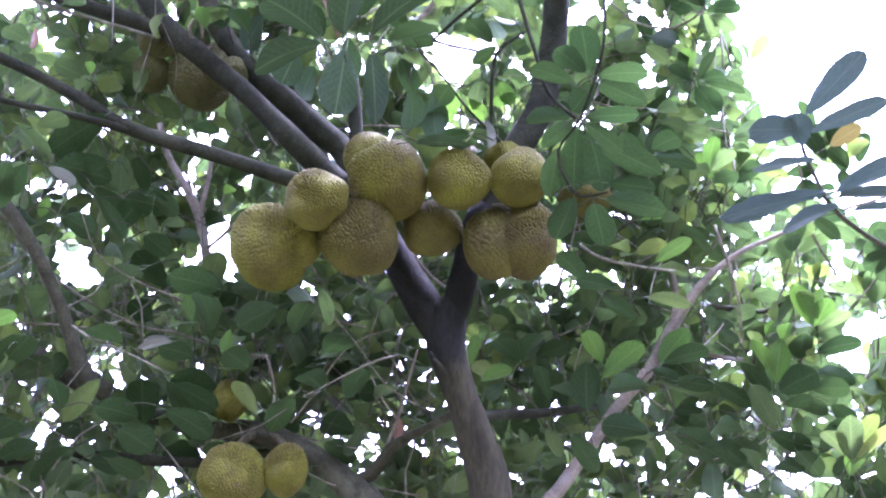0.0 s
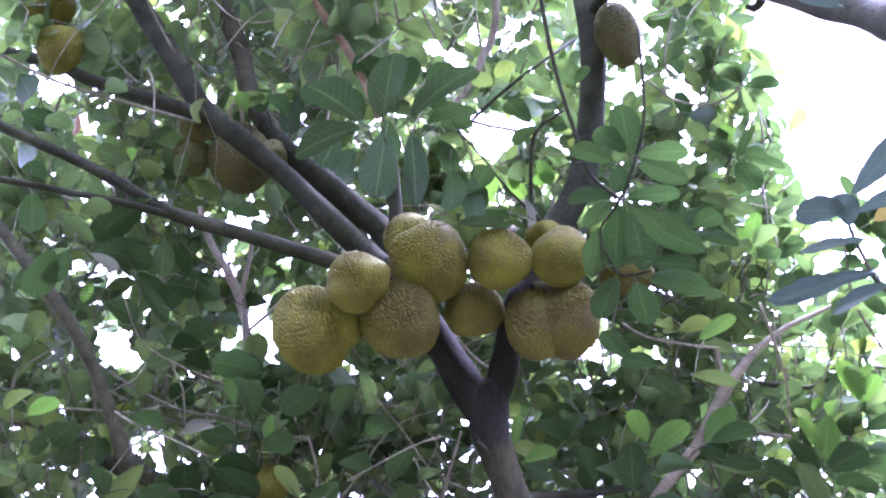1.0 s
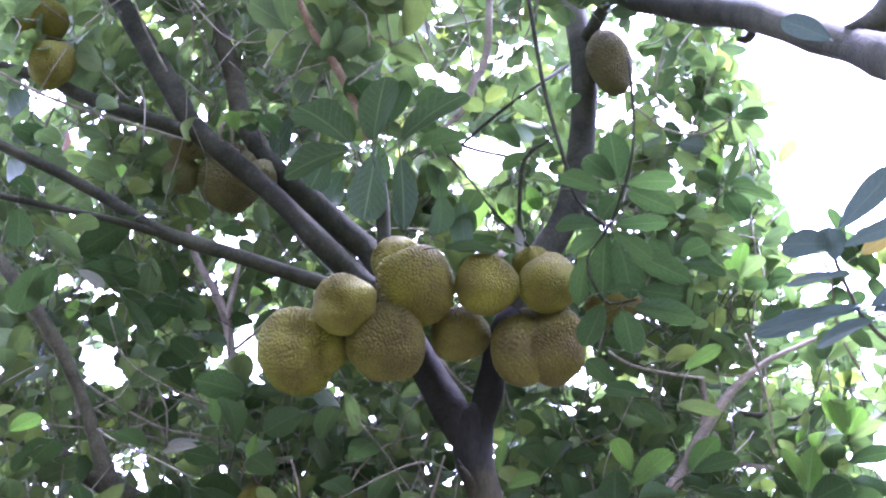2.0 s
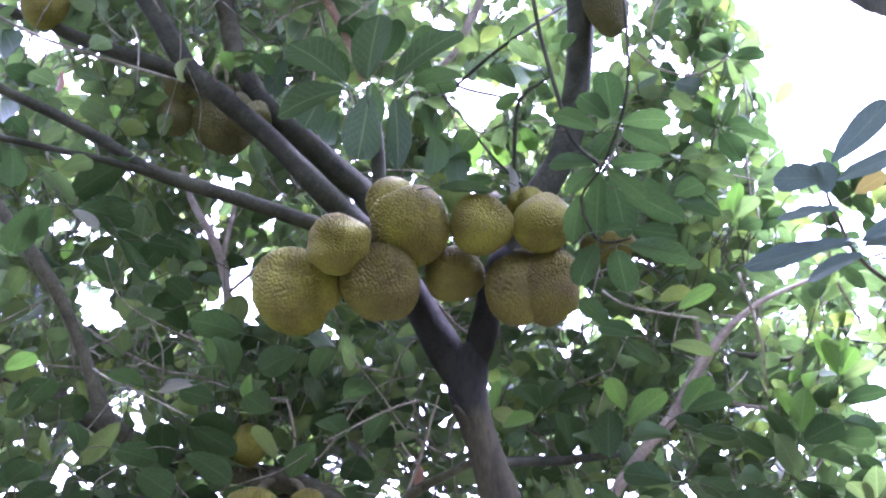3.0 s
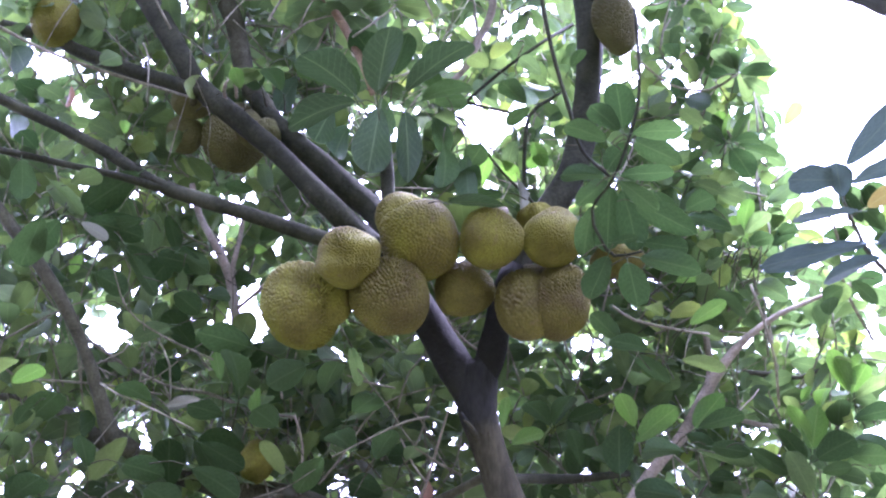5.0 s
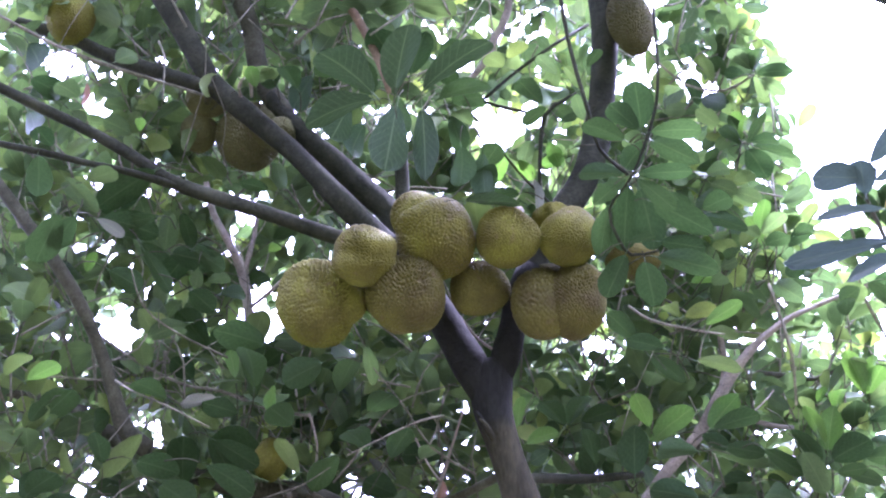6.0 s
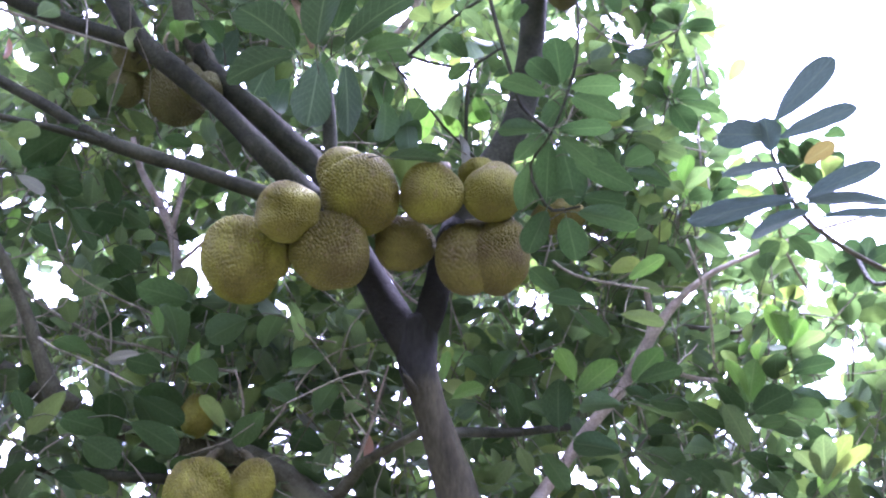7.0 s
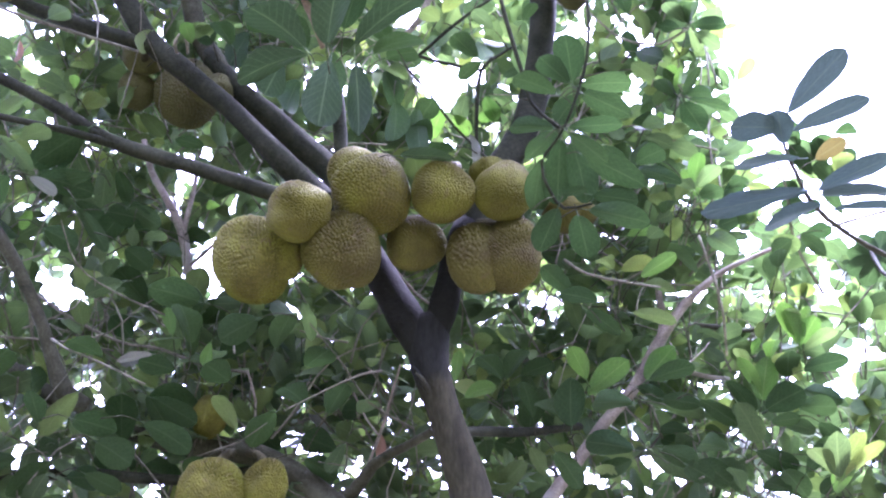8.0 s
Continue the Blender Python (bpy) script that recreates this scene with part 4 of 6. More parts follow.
for base, tip, width, turn, shape in (
    ((1.095, 4.832, 3.841), (0.958, 4.733, 3.81), 0.065, 20, 5),
    ((1.605, 4.649, 3.571), (1.536, 4.727, 3.544), 0.068, -20, 2),
    ((1.466, 4.867, 3.603), (1.337, 4.789, 3.632), 0.08, 15, 7),
):
    leaf(base, tip, width, turn, leaf_shaded, shape, label="shade-darkened green leaf seen from below")
for base, tip, width, turn, shape in (
    ((0.669, 4.665, 3.731), (0.867, 4.847, 3.726), 0.081, -15, 4),
    ((0.84, 4.413, 4.119), (0.995, 4.462, 4.135), 0.059, 15, 1),
    ((1.502, 4.638, 3.956), (1.397, 4.529, 4.032), 0.094, -10, 6),
    ((0.917, 4.767, 3.94), (1.159, 4.912, 3.993), 0.08, -20, 2),
    ((1.342, 4.742, 3.795), (1.254, 4.677, 3.895), 0.08, 10, 7),
):
    leaf(base, tip, width, turn, leaf_green, shape, label="glossy green oval leaf")
for base, tip, width, turn, shape in (
    ((0.947, 4.872, 3.779), (1.148, 5.015, 3.743), 0.116, -10, 4),
    ((0.784, 4.409, 4.309), (0.712, 4.285, 4.316), 0.066, 10, 1),
    ((0.828, 4.493, 4.362), (0.947, 4.469, 4.399), 0.072, -15, 6),
    ((0.9, 4.436, 4.266), (1.035, 4.534, 4.3), 0.057, 25, 3),
    ((1.021, 4.63, 4.151), (0.973, 4.786, 4.187), 0.058, -20, 0),
    ((1.251, 4.726, 4.188), (1.145, 4.705, 4.219), 0.053, 20, 5),
    ((0.813, 4.851, 3.628), (0.719, 4.758, 3.68), 0.071, -20, 2),
    ((0.459, 4.896, 3.742), (0.38, 5.076, 3.74), 0.087, 15, 7),
):
    leaf(base, tip, width, turn, leaf_green, shape, label="glossy green oval leaf")
for base, tip, width, turn, shape in (
    ((0.522, 4.835, 3.652), (0.479, 4.772, 3.749), 0.066, -15, 4),
    ((1.302, 4.961, 3.643), (1.26, 4.85, 3.721), 0.072, 15, 1),
):
    leaf(base, tip, width, turn, leaf_green, shape, label="glossy green oval leaf")
for base, tip, width, turn, shape in (
    ((1.545, 4.594, 3.473), (1.586, 4.527, 3.576), 0.08, 10, 3),
):
    leaf(base, tip, width, turn, leaf_lime, shape, label="light green young leaf")
for base, tip, width, turn, shape in (
    ((1.071, 3.893, 5.104), (1.009, 3.81, 5.139), 0.085, -10, 0),
    ((0.947, 4.183, 4.84), (0.879, 4.12, 4.845), 0.087, 15, 7),
    ((0.943, 4.175, 4.668), (0.826, 4.08, 4.632), 0.1, -10, 4),
    ((0.958, 4.191, 4.644), (0.914, 4.136, 4.729), 0.071, 20, 1),
    ((1.021, 4.296, 4.666), (0.908, 4.239, 4.661), 0.081, -15, 6),
    ((0.261, 3.97, 4.985), (0.157, 3.847, 4.99), 0.085, 10, 3),
):
    leaf(base, tip, width, turn, leaf_shaded, shape, label="shade-darkened green leaf seen from below")
for base, tip, width, turn, shape in (
    ((0.276, 3.978, 4.972), (0.19, 4.048, 4.956), 0.066, -20, 0),
    ((0.444, 3.966, 5.175), (0.483, 3.888, 5.202), 0.058, 20, 5),
    ((0.085, 4.064, 4.656), (0, 3.946, 4.653), 0.112, -10, 2),
    ((0.043, 4.025, 4.716), (0.085, 3.979, 4.787), 0.098, 10, 7),
    ((0.167, 4, 4.571), (0.029, 4.087, 4.62), 0.066, -20, 4),
):
    leaf(base, tip, width, turn, leaf_shaded, shape, label="shade-darkened green leaf seen from below")
for base, tip, width, turn, shape in (
    ((1.087, 3.938, 5.126), (1.139, 4.022, 5.088), 0.063, -20, 6),
    ((0.956, 4.235, 4.852), (1.085, 4.279, 4.876), 0.067, -20, 4),
):
    leaf(base, tip, width, turn, leaf_green, shape, label="glossy green oval leaf")
for base, tip, width, turn, shape in (
    ((1.035, 4.369, 4.554), (0.938, 4.279, 4.6), 0.075, 15, 1),
    ((1.284, 4.353, 4.67), (1.231, 4.224, 4.686), 0.059, -15, 6),
    ((0.118, 3.966, 5.175), (0.044, 3.904, 5.177), 0.078, -15, 0),
    ((0.133, 3.95, 5.199), (0.189, 3.836, 5.191), 0.072, 15, 5),
    ((0.325, 3.982, 5.15), (0.252, 3.942, 5.212), 0.07, -20, 2),
    ((0.355, 3.966, 5.175), (0.437, 4.073, 5.192), 0.058, 15, 7),
    ((0.218, 4.049, 4.863), (0.194, 4.215, 4.883), 0.066, -10, 4),
):
    leaf(base, tip, width, turn, leaf_green, shape, label="glossy green oval leaf")
for base, tip, width, turn, shape in (
    ((1.038, 4.082, 4.995), (1.021, 4.056, 5.036), 0.043, 15, 1),
    ((1.124, 4.336, 4.604), (1.07, 4.232, 4.673), 0.064, -10, 6),
    ((0.296, 4.127, 4.926), (0.343, 4.215, 4.883), 0.067, -10, 0),
    ((0.355, 4.151, 4.889), (0.286, 4.254, 4.914), 0.058, 15, 5),
    ((0.133, 4.151, 4.889), (0.091, 4.318, 4.907), 0.067, -15, 2),
    ((0.177, 4.167, 4.864), (0.239, 4.239, 4.846), 0.067, 20, 7),
):
    leaf(base, tip, width, turn, leaf_lime, shape, label="light green young leaf")
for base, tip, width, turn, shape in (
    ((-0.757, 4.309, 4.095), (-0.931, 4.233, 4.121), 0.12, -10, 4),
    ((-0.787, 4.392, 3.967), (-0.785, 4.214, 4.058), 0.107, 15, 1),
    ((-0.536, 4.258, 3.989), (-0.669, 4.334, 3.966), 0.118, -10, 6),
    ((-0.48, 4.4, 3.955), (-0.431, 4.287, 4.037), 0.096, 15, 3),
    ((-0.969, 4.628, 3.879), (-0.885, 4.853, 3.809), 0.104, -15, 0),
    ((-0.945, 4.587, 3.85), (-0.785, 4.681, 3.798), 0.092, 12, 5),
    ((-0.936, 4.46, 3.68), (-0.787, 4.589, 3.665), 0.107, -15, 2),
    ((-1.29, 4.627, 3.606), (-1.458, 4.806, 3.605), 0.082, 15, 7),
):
    leaf(base, tip, width, turn, leaf_shaded, shape, label="shade-darkened green leaf seen from below")
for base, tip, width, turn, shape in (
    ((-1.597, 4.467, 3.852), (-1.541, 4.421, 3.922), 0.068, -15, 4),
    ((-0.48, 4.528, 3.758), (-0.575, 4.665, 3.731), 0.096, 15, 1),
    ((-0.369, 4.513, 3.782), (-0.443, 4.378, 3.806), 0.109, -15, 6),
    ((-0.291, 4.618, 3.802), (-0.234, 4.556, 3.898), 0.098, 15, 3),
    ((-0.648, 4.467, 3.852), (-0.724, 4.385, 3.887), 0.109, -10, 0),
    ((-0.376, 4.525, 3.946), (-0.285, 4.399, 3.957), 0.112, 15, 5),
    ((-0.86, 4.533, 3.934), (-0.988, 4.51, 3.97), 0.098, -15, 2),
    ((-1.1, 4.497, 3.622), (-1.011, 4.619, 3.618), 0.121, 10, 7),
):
    leaf(base, tip, width, turn, leaf_shaded, shape, label="shade-darkened green leaf seen from below")
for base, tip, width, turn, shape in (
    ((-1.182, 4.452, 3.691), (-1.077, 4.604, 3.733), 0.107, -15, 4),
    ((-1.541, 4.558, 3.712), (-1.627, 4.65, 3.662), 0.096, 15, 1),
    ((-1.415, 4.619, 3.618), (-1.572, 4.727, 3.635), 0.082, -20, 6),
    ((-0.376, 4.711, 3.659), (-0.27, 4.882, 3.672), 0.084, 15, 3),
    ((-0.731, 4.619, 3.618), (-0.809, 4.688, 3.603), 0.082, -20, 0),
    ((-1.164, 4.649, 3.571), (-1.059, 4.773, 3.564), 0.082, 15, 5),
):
    leaf(base, tip, width, turn, leaf_shaded, shape, label="shade-darkened green leaf seen from below")
for base, tip, width, turn, shape in (
    ((-1.192, 4.49, 3.817), (-1.346, 4.689, 3.786), 0.082, -10, 2),
    ((-0.632, 4.651, 3.752), (-0.706, 4.58, 3.862), 0.064, 10, 7),
    ((-1.541, 4.437, 3.899), (-1.643, 4.564, 3.886), 0.082, -15, 4),
    ((-1.399, 4.582, 4.041), (-1.38, 4.755, 4.051), 0.071, 20, 1),
    ((-1.08, 4.44, 4.26), (-1.222, 4.499, 4.262), 0.085, -20, 6),
    ((-1.254, 4.409, 4.309), (-1.219, 4.542, 4.288), 0.085, 20, 3),
    ((-0.18, 4.709, 3.847), (-0.12, 4.587, 3.85), 0.085, -20, 0),
    ((-0.234, 4.68, 3.707), (-0.293, 4.781, 3.644), 0.07, 20, 5),
):
    leaf(base, tip, width, turn, leaf_green, shape, label="glossy green oval leaf")
for base, tip, width, turn, shape in (
    ((-1.304, 4.649, 3.571), (-1.387, 4.785, 3.546), 0.082, -15, 2),
    ((-0.398, 4.48, 4.2), (-0.365, 4.666, 4.188), 0.057, 15, 7),
):
    leaf(base, tip, width, turn, leaf_green, shape, label="glossy green oval leaf")
for base, tip, width, turn, shape in (
    ((-0.927, 4.414, 3.934), (-1.06, 4.464, 3.948), 0.041, -25, 4),
):
    leaf(base, tip, width, turn, leaf_dry, shape, label="pale dry curled leaf")
for base, tip, width, turn, shape in (
    ((0.912, 4.594, 3.931), (1.07, 4.51, 3.969), 0.078, 10, 1),
    ((0.842, 4.596, 3.837), (0.657, 4.501, 3.8), 0.088, -10, 6),
    ((0.869, 4.607, 3.911), (0.98, 4.674, 3.9), 0.058, 12, 3),
    ((0.959, 4.631, 3.875), (1.115, 4.729, 3.907), 0.073, -10, 0),
    ((1.101, 4.633, 3.871), (1.284, 4.813, 3.869), 0.073, 10, 5),
    ((1.217, 4.636, 3.958), (1.337, 4.736, 3.896), 0.077, -10, 2),
    ((1.357, 4.654, 3.84), (1.48, 4.56, 3.892), 0.121, 8, 7),
    ((1.452, 4.63, 3.968), (1.424, 4.482, 4.013), 0.1, -8, 4),
):
    leaf(base, tip, width, turn, leaf_shaded, shape, label="shade-darkened green leaf seen from below")
for base, tip, width, turn, shape in (
    ((1.495, 4.572, 3.965), (1.653, 4.543, 4.011), 0.073, 10, 1),
    ((1.481, 4.649, 3.848), (1.609, 4.598, 3.833), 0.086, -10, 6),
    ((1.514, 4.657, 3.926), (1.704, 4.809, 3.968), 0.068, 10, 3),
    ((1.376, 4.68, 3.8), (1.483, 4.669, 3.816), 0.058, -10, 0),
    ((1.307, 4.693, 3.687), (1.487, 4.816, 3.681), 0.085, 10, 5),
    ((1.495, 4.701, 3.676), (1.565, 4.609, 3.634), 0.096, -8, 2),
    ((0.95, 4.69, 3.691), (1.084, 4.755, 3.684), 0.086, 8, 7),
    ((1.044, 4.721, 3.644), (1.155, 4.837, 3.649), 0.096, -8, 4),
):
    leaf(base, tip, width, turn, leaf_shaded, shape, label="shade-darkened green leaf seen from below")
for base, tip, width, turn, shape in (
    ((1.203, 4.69, 3.691), (1.037, 4.572, 3.689), 0.085, 10, 1),
    ((0.838, 4.645, 3.67), (0.657, 4.623, 3.703), 0.102, -8, 6),
    ((0.837, 4.711, 3.66), (0.737, 4.837, 3.649), 0.075, 10, 3),
    ((1.41, 4.731, 3.628), (1.531, 4.915, 3.621), 0.096, -8, 0),
    ((1.557, 4.68, 3.8), (1.66, 4.764, 3.761), 0.076, 10, 5),
):
    leaf(base, tip, width, turn, leaf_shaded, shape, label="shade-darkened green leaf seen from below")
for base, tip, width, turn, shape in (
    ((1.232, 4.593, 3.841), (1.344, 4.749, 3.786), 0.094, -8, 2),
    ((1.514, 4.574, 4.055), (1.615, 4.432, 4.089), 0.055, 10, 7),
    ((1.545, 4.7, 3.584), (1.659, 4.775, 3.561), 0.075, -10, 4),
    ((1.316, 4.668, 4.002), (1.259, 4.557, 4.08), 0.049, 10, 1),
):
    leaf(base, tip, width, turn, leaf_green, shape, label="glossy green oval leaf")
for base, tip, width, turn, shape in (
    ((1.398, 4.638, 4.048), (1.382, 4.5, 4.077), 0.068, -10, 6),
    ((1.576, 4.651, 3.568), (1.624, 4.596, 3.653), 0.083, 8, 3),
    ((1.34, 4.668, 4.093), (1.355, 4.59, 4.121), 0.036, -10, 0),
):
    leaf(base, tip, width, turn, leaf_lime, shape, label="light green young leaf")
for base, tip, width, turn, shape in (
    ((-1.196, 4.218, 4.603), (-1.442, 4.36, 4.659), 0.082, 12, 5),
    ((-1.303, 4.293, 4.855), (-1.479, 4.39, 4.796), 0.112, -8, 2),
    ((-1.143, 4.37, 4.736), (-1.115, 4.51, 4.703), 0.066, 10, 7),
    ((-1.065, 4.287, 4.497), (-1.206, 4.474, 4.484), 0.099, -8, 4),
    ((-1.056, 4.287, 4.497), (-0.949, 4.359, 4.478), 0.078, 10, 1),
    ((-1.065, 4.37, 4.368), (-1, 4.487, 4.372), 0.092, -8, 6),
    ((-0.965, 4.459, 4.414), (-0.853, 4.37, 4.368), 0.065, 10, 3),
    ((-1.246, 4.287, 4.497), (-1.146, 4.415, 4.391), 0.064, -10, 0),
):
    leaf(base, tip, width, turn, leaf_shaded, shape, label="shade-darkened green leaf seen from below")
for base, tip, width, turn, shape in (
    ((-1.505, 4.015, 4.456), (-1.606, 4.189, 4.371), 0.127, 6, 5),
    ((-1.583, 3.902, 4.63), (-1.585, 4.015, 4.548), 0.101, 8, 7),
    ((-0.805, 4.316, 4.819), (-0.911, 4.257, 4.818), 0.057, -12, 4),
    ((-1.251, 4.336, 4.972), (-1.151, 4.24, 4.935), 0.077, 10, 1),
    ((-1.373, 4.331, 4.429), (-1.263, 4.405, 4.406), 0.098, -8, 6),
):
    leaf(base, tip, width, turn, leaf_shaded, shape, label="shade-darkened green leaf seen from below")
for base, tip, width, turn, shape in (
    ((-1.584, 4.216, 4.79), (-1.471, 4.365, 4.743), 0.056, 12, 3),
    ((-1.19, 4.364, 4.744), (-1.233, 4.562, 4.715), 0.088, -8, 0),
    ((-1.038, 4.324, 4.44), (-1.052, 4.403, 4.409), 0.055, 10, 5),
    ((-1.021, 4.434, 4.453), (-0.918, 4.373, 4.456), 0.056, -10, 2),
    ((-1.565, 4.399, 4.507), (-1.579, 4.562, 4.531), 0.056, 10, 7),
):
    leaf(base, tip, width, turn, leaf_green, shape, label="glossy green oval leaf")
for base, tip, width, turn, shape in (
    ((-1.455, 4.374, 4.546), (-1.504, 4.452, 4.518), 0.047, -10, 4),
):
    leaf(base, tip, width, turn, leaf_lime, shape, label="light green young leaf")
for base, tip, width, turn, shape in (
    ((1.488, 4.024, 4.572), (1.549, 3.94, 4.604), 0.074, 12, 1),
    ((1.589, 4.019, 4.663), (1.652, 3.922, 4.625), 0.056, -10, 6),
    ((1.493, 4, 4.518), (1.572, 4.086, 4.476), 0.066, 10, 3),
    ((1.361, 4.142, 4.493), (1.444, 4.09, 4.477), 0.058, -10, 0),
    ((1.39, 4.173, 4.445), (1.449, 4.079, 4.403), 0.067, 10, 5),
    ((1.476, 4.193, 4.411), (1.525, 4.158, 4.461), 0.058, -10, 2),
    ((1.487, 4.236, 4.348), (1.568, 4.169, 4.354), 0.067, 10, 7),
    ((1.357, 4.22, 4.199), (1.331, 4.094, 4.209), 0.068, -8, 4),
):
    leaf(base, tip, width, turn, leaf_shaded, shape, label="shade-darkened green leaf seen from below")
for base, tip, width, turn, shape in (
    ((1.222, 4.223, 4.559), (1.257, 4.118, 4.534), 0.059, 10, 3),
    ((1.162, 4.223, 4.383), (1.229, 4.205, 4.407), 0.075, -10, 0),
    ((1.637, 4.191, 4.228), (1.668, 4.104, 4.265), 0.061, 10, 5),
):
    leaf(base, tip, width, turn, leaf_shaded, shape, label="shade-darkened green leaf seen from below")
for base, tip, width, turn, shape in (
    ((1.389, 3.956, 4.588), (1.496, 4.025, 4.57), 0.073, 10, 7),
    ((1.427, 3.987, 4.541), (1.527, 4.108, 4.535), 0.082, -10, 4),
    ((1.56, 4.026, 4.477), (1.577, 3.886, 4.503), 0.075, 8, 1),
    ((1.312, 4.082, 4.584), (1.399, 4.066, 4.605), 0.058, -12, 6),
    ((1.428, 4.152, 4.475), (1.447, 4.072, 4.503), 0.058, 10, 3),
    ((1.353, 4.197, 4.412), (1.412, 4.106, 4.365), 0.058, -10, 0),
    ((1.34, 4.203, 4.314), (1.461, 4.258, 4.316), 0.076, 8, 5),
    ((1.506, 4.246, 4.332), (1.631, 4.347, 4.355), 0.058, -10, 2),
):
    leaf(base, tip, width, turn, leaf_bright, shape, label="light-side green leaf against the sky")
for base, tip, width, turn, shape in (
    ((1.29, 4.214, 4.569), (1.398, 4.338, 4.647), 0.05, 10, 7),
    ((1.125, 4.245, 4.352), (1.246, 4.388, 4.403), 0.084, -10, 6),
    ((1.702, 4.183, 4.236), (1.731, 4.144, 4.293), 0.057, 10, 3),
):
    leaf(base, tip, width, turn, leaf_bright, shape, label="light-side green leaf against the sky")
for base, tip, width, turn, shape in (
    ((0.547, 3.524, 4.477), (0.524, 3.399, 4.578), 0.107, -8, 0),
    ((0.538, 3.527, 4.473), (0.424, 3.404, 4.479), 0.084, 10, 5),
    ((0.57, 3.494, 4.433), (0.732, 3.479, 4.455), 0.075, -12, 2),
    ((0.499, 3.585, 4.476), (0.347, 3.507, 4.504), 0.077, 12, 7),
    ((0.593, 3.585, 4.476), (0.762, 3.733, 4.523), 0.089, -8, 4),
    ((0.579, 3.626, 4.504), (0.51, 3.709, 4.468), 0.082, 10, 1),
    ((0.489, 3.609, 4.346), (0.326, 3.564, 4.324), 0.065, -12, 6),
    ((0.494, 3.617, 4.334), (0.417, 3.781, 4.357), 0.065, 10, 3),
):
    leaf(base, tip, width, turn, leaf_shaded, shape, label="shade-darkened green leaf seen from below")
for base, tip, width, turn, shape in (
    ((0.532, 3.57, 4.316), (0.707, 3.561, 4.329), 0.062, -10, 0),
    ((0.532, 3.58, 4.3), (0.67, 3.708, 4.287), 0.07, 10, 5),
    ((0.525, 3.747, 4.409), (0.528, 3.974, 4.335), 0.11, -6, 2),
    ((0.565, 3.753, 4.401), (0.637, 3.898, 4.269), 0.11, 8, 7),
    ((0.609, 3.74, 4.329), (0.82, 3.867, 4.316), 0.101, -8, 4),
    ((0.465, 3.786, 4.35), (0.439, 3.98, 4.327), 0.077, 10, 1),
    ((0.613, 3.799, 4.146), (0.814, 3.856, 4.15), 0.089, -10, 6),
    ((0.51, 3.837, 4.179), (0.465, 3.997, 4.116), 0.097, 8, 3),
):
    leaf(base, tip, width, turn, leaf_shaded, shape, label="shade-darkened green leaf seen from below")
for base, tip, width, turn, shape in (
    ((0.586, 3.89, 4.19), (0.641, 4.087, 4.161), 0.11, -8, 0),
    ((0.636, 3.851, 4.249), (0.8, 3.9, 4.265), 0.079, 8, 5),
    ((0.82, 3.95, 4.465), (0.907, 3.875, 4.487), 0.088, -10, 2),
    ((0.83, 3.961, 4.447), (0.977, 4.092, 4.521), 0.053, 12, 7),
    ((1.051, 4.121, 4.936), (1, 4.062, 5.026), 0.051, -10, 4),
    ((1.048, 4.06, 4.846), (1.138, 4.179, 4.845), 0.1, 10, 1),
    ((1.07, 3.895, 5.1), (1.063, 3.767, 5.114), 0.067, -10, 6),
    ((1.057, 3.978, 5.156), (0.977, 3.974, 5.162), 0.056, 12, 3),
):
    leaf(base, tip, width, turn, leaf_shaded, shape, label="shade-darkened green leaf seen from below")
for base, tip, width, turn, shape in (
    ((0.876, 4.044, 5.054), (0.842, 3.945, 5.115), 0.064, -10, 0),
    ((0.87, 3.955, 5.007), (0.991, 4.076, 5.097), 0.078, 10, 5),
    ((1.007, 4.054, 5.222), (0.95, 4.013, 5.285), 0.059, -12, 2),
    ((0.921, 4.179, 4.845), (0.923, 4.091, 4.89), 0.053, 12, 7),
    ((1.093, 4.176, 4.483), (1.166, 4.074, 4.457), 0.068, -12, 4),
    ((1.203, 4.261, 4.536), (1.283, 4.216, 4.606), 0.067, 12, 1),
    ((0.981, 4.294, 4.485), (0.981, 4.219, 4.51), 0.063, -12, 6),
    ((0.837, 3.874, 5.133), (0.788, 3.764, 5.119), 0.065, 12, 3),
):
    leaf(base, tip, width, turn, leaf_shaded, shape, label="shade-darkened green leaf seen from below")
for base, tip, width, turn, shape in (
    ((0.514, 3.772, 4.188), (0.605, 3.76, 4.207), 0.035, -15, 0),
    ((0.71, 3.915, 4.518), (0.783, 4.03, 4.524), 0.068, 10, 5),
    ((1.045, 4.127, 4.926), (0.934, 4.002, 4.935), 0.058, -10, 2),
    ((1.074, 4.124, 4.931), (1.121, 4.016, 5.005), 0.047, -15, 4),
    ((1.059, 4.044, 4.87), (1.156, 3.952, 4.828), 0.061, 15, 1),
    ((1.091, 4.128, 4.924), (1.256, 4.18, 4.937), 0.047, -15, 6),
    ((1.081, 3.901, 5.091), (1.205, 3.852, 5.074), 0.061, 12, 3),
):
    leaf(base, tip, width, turn, leaf_shaded, shape, label="shade-darkened green leaf seen from below")
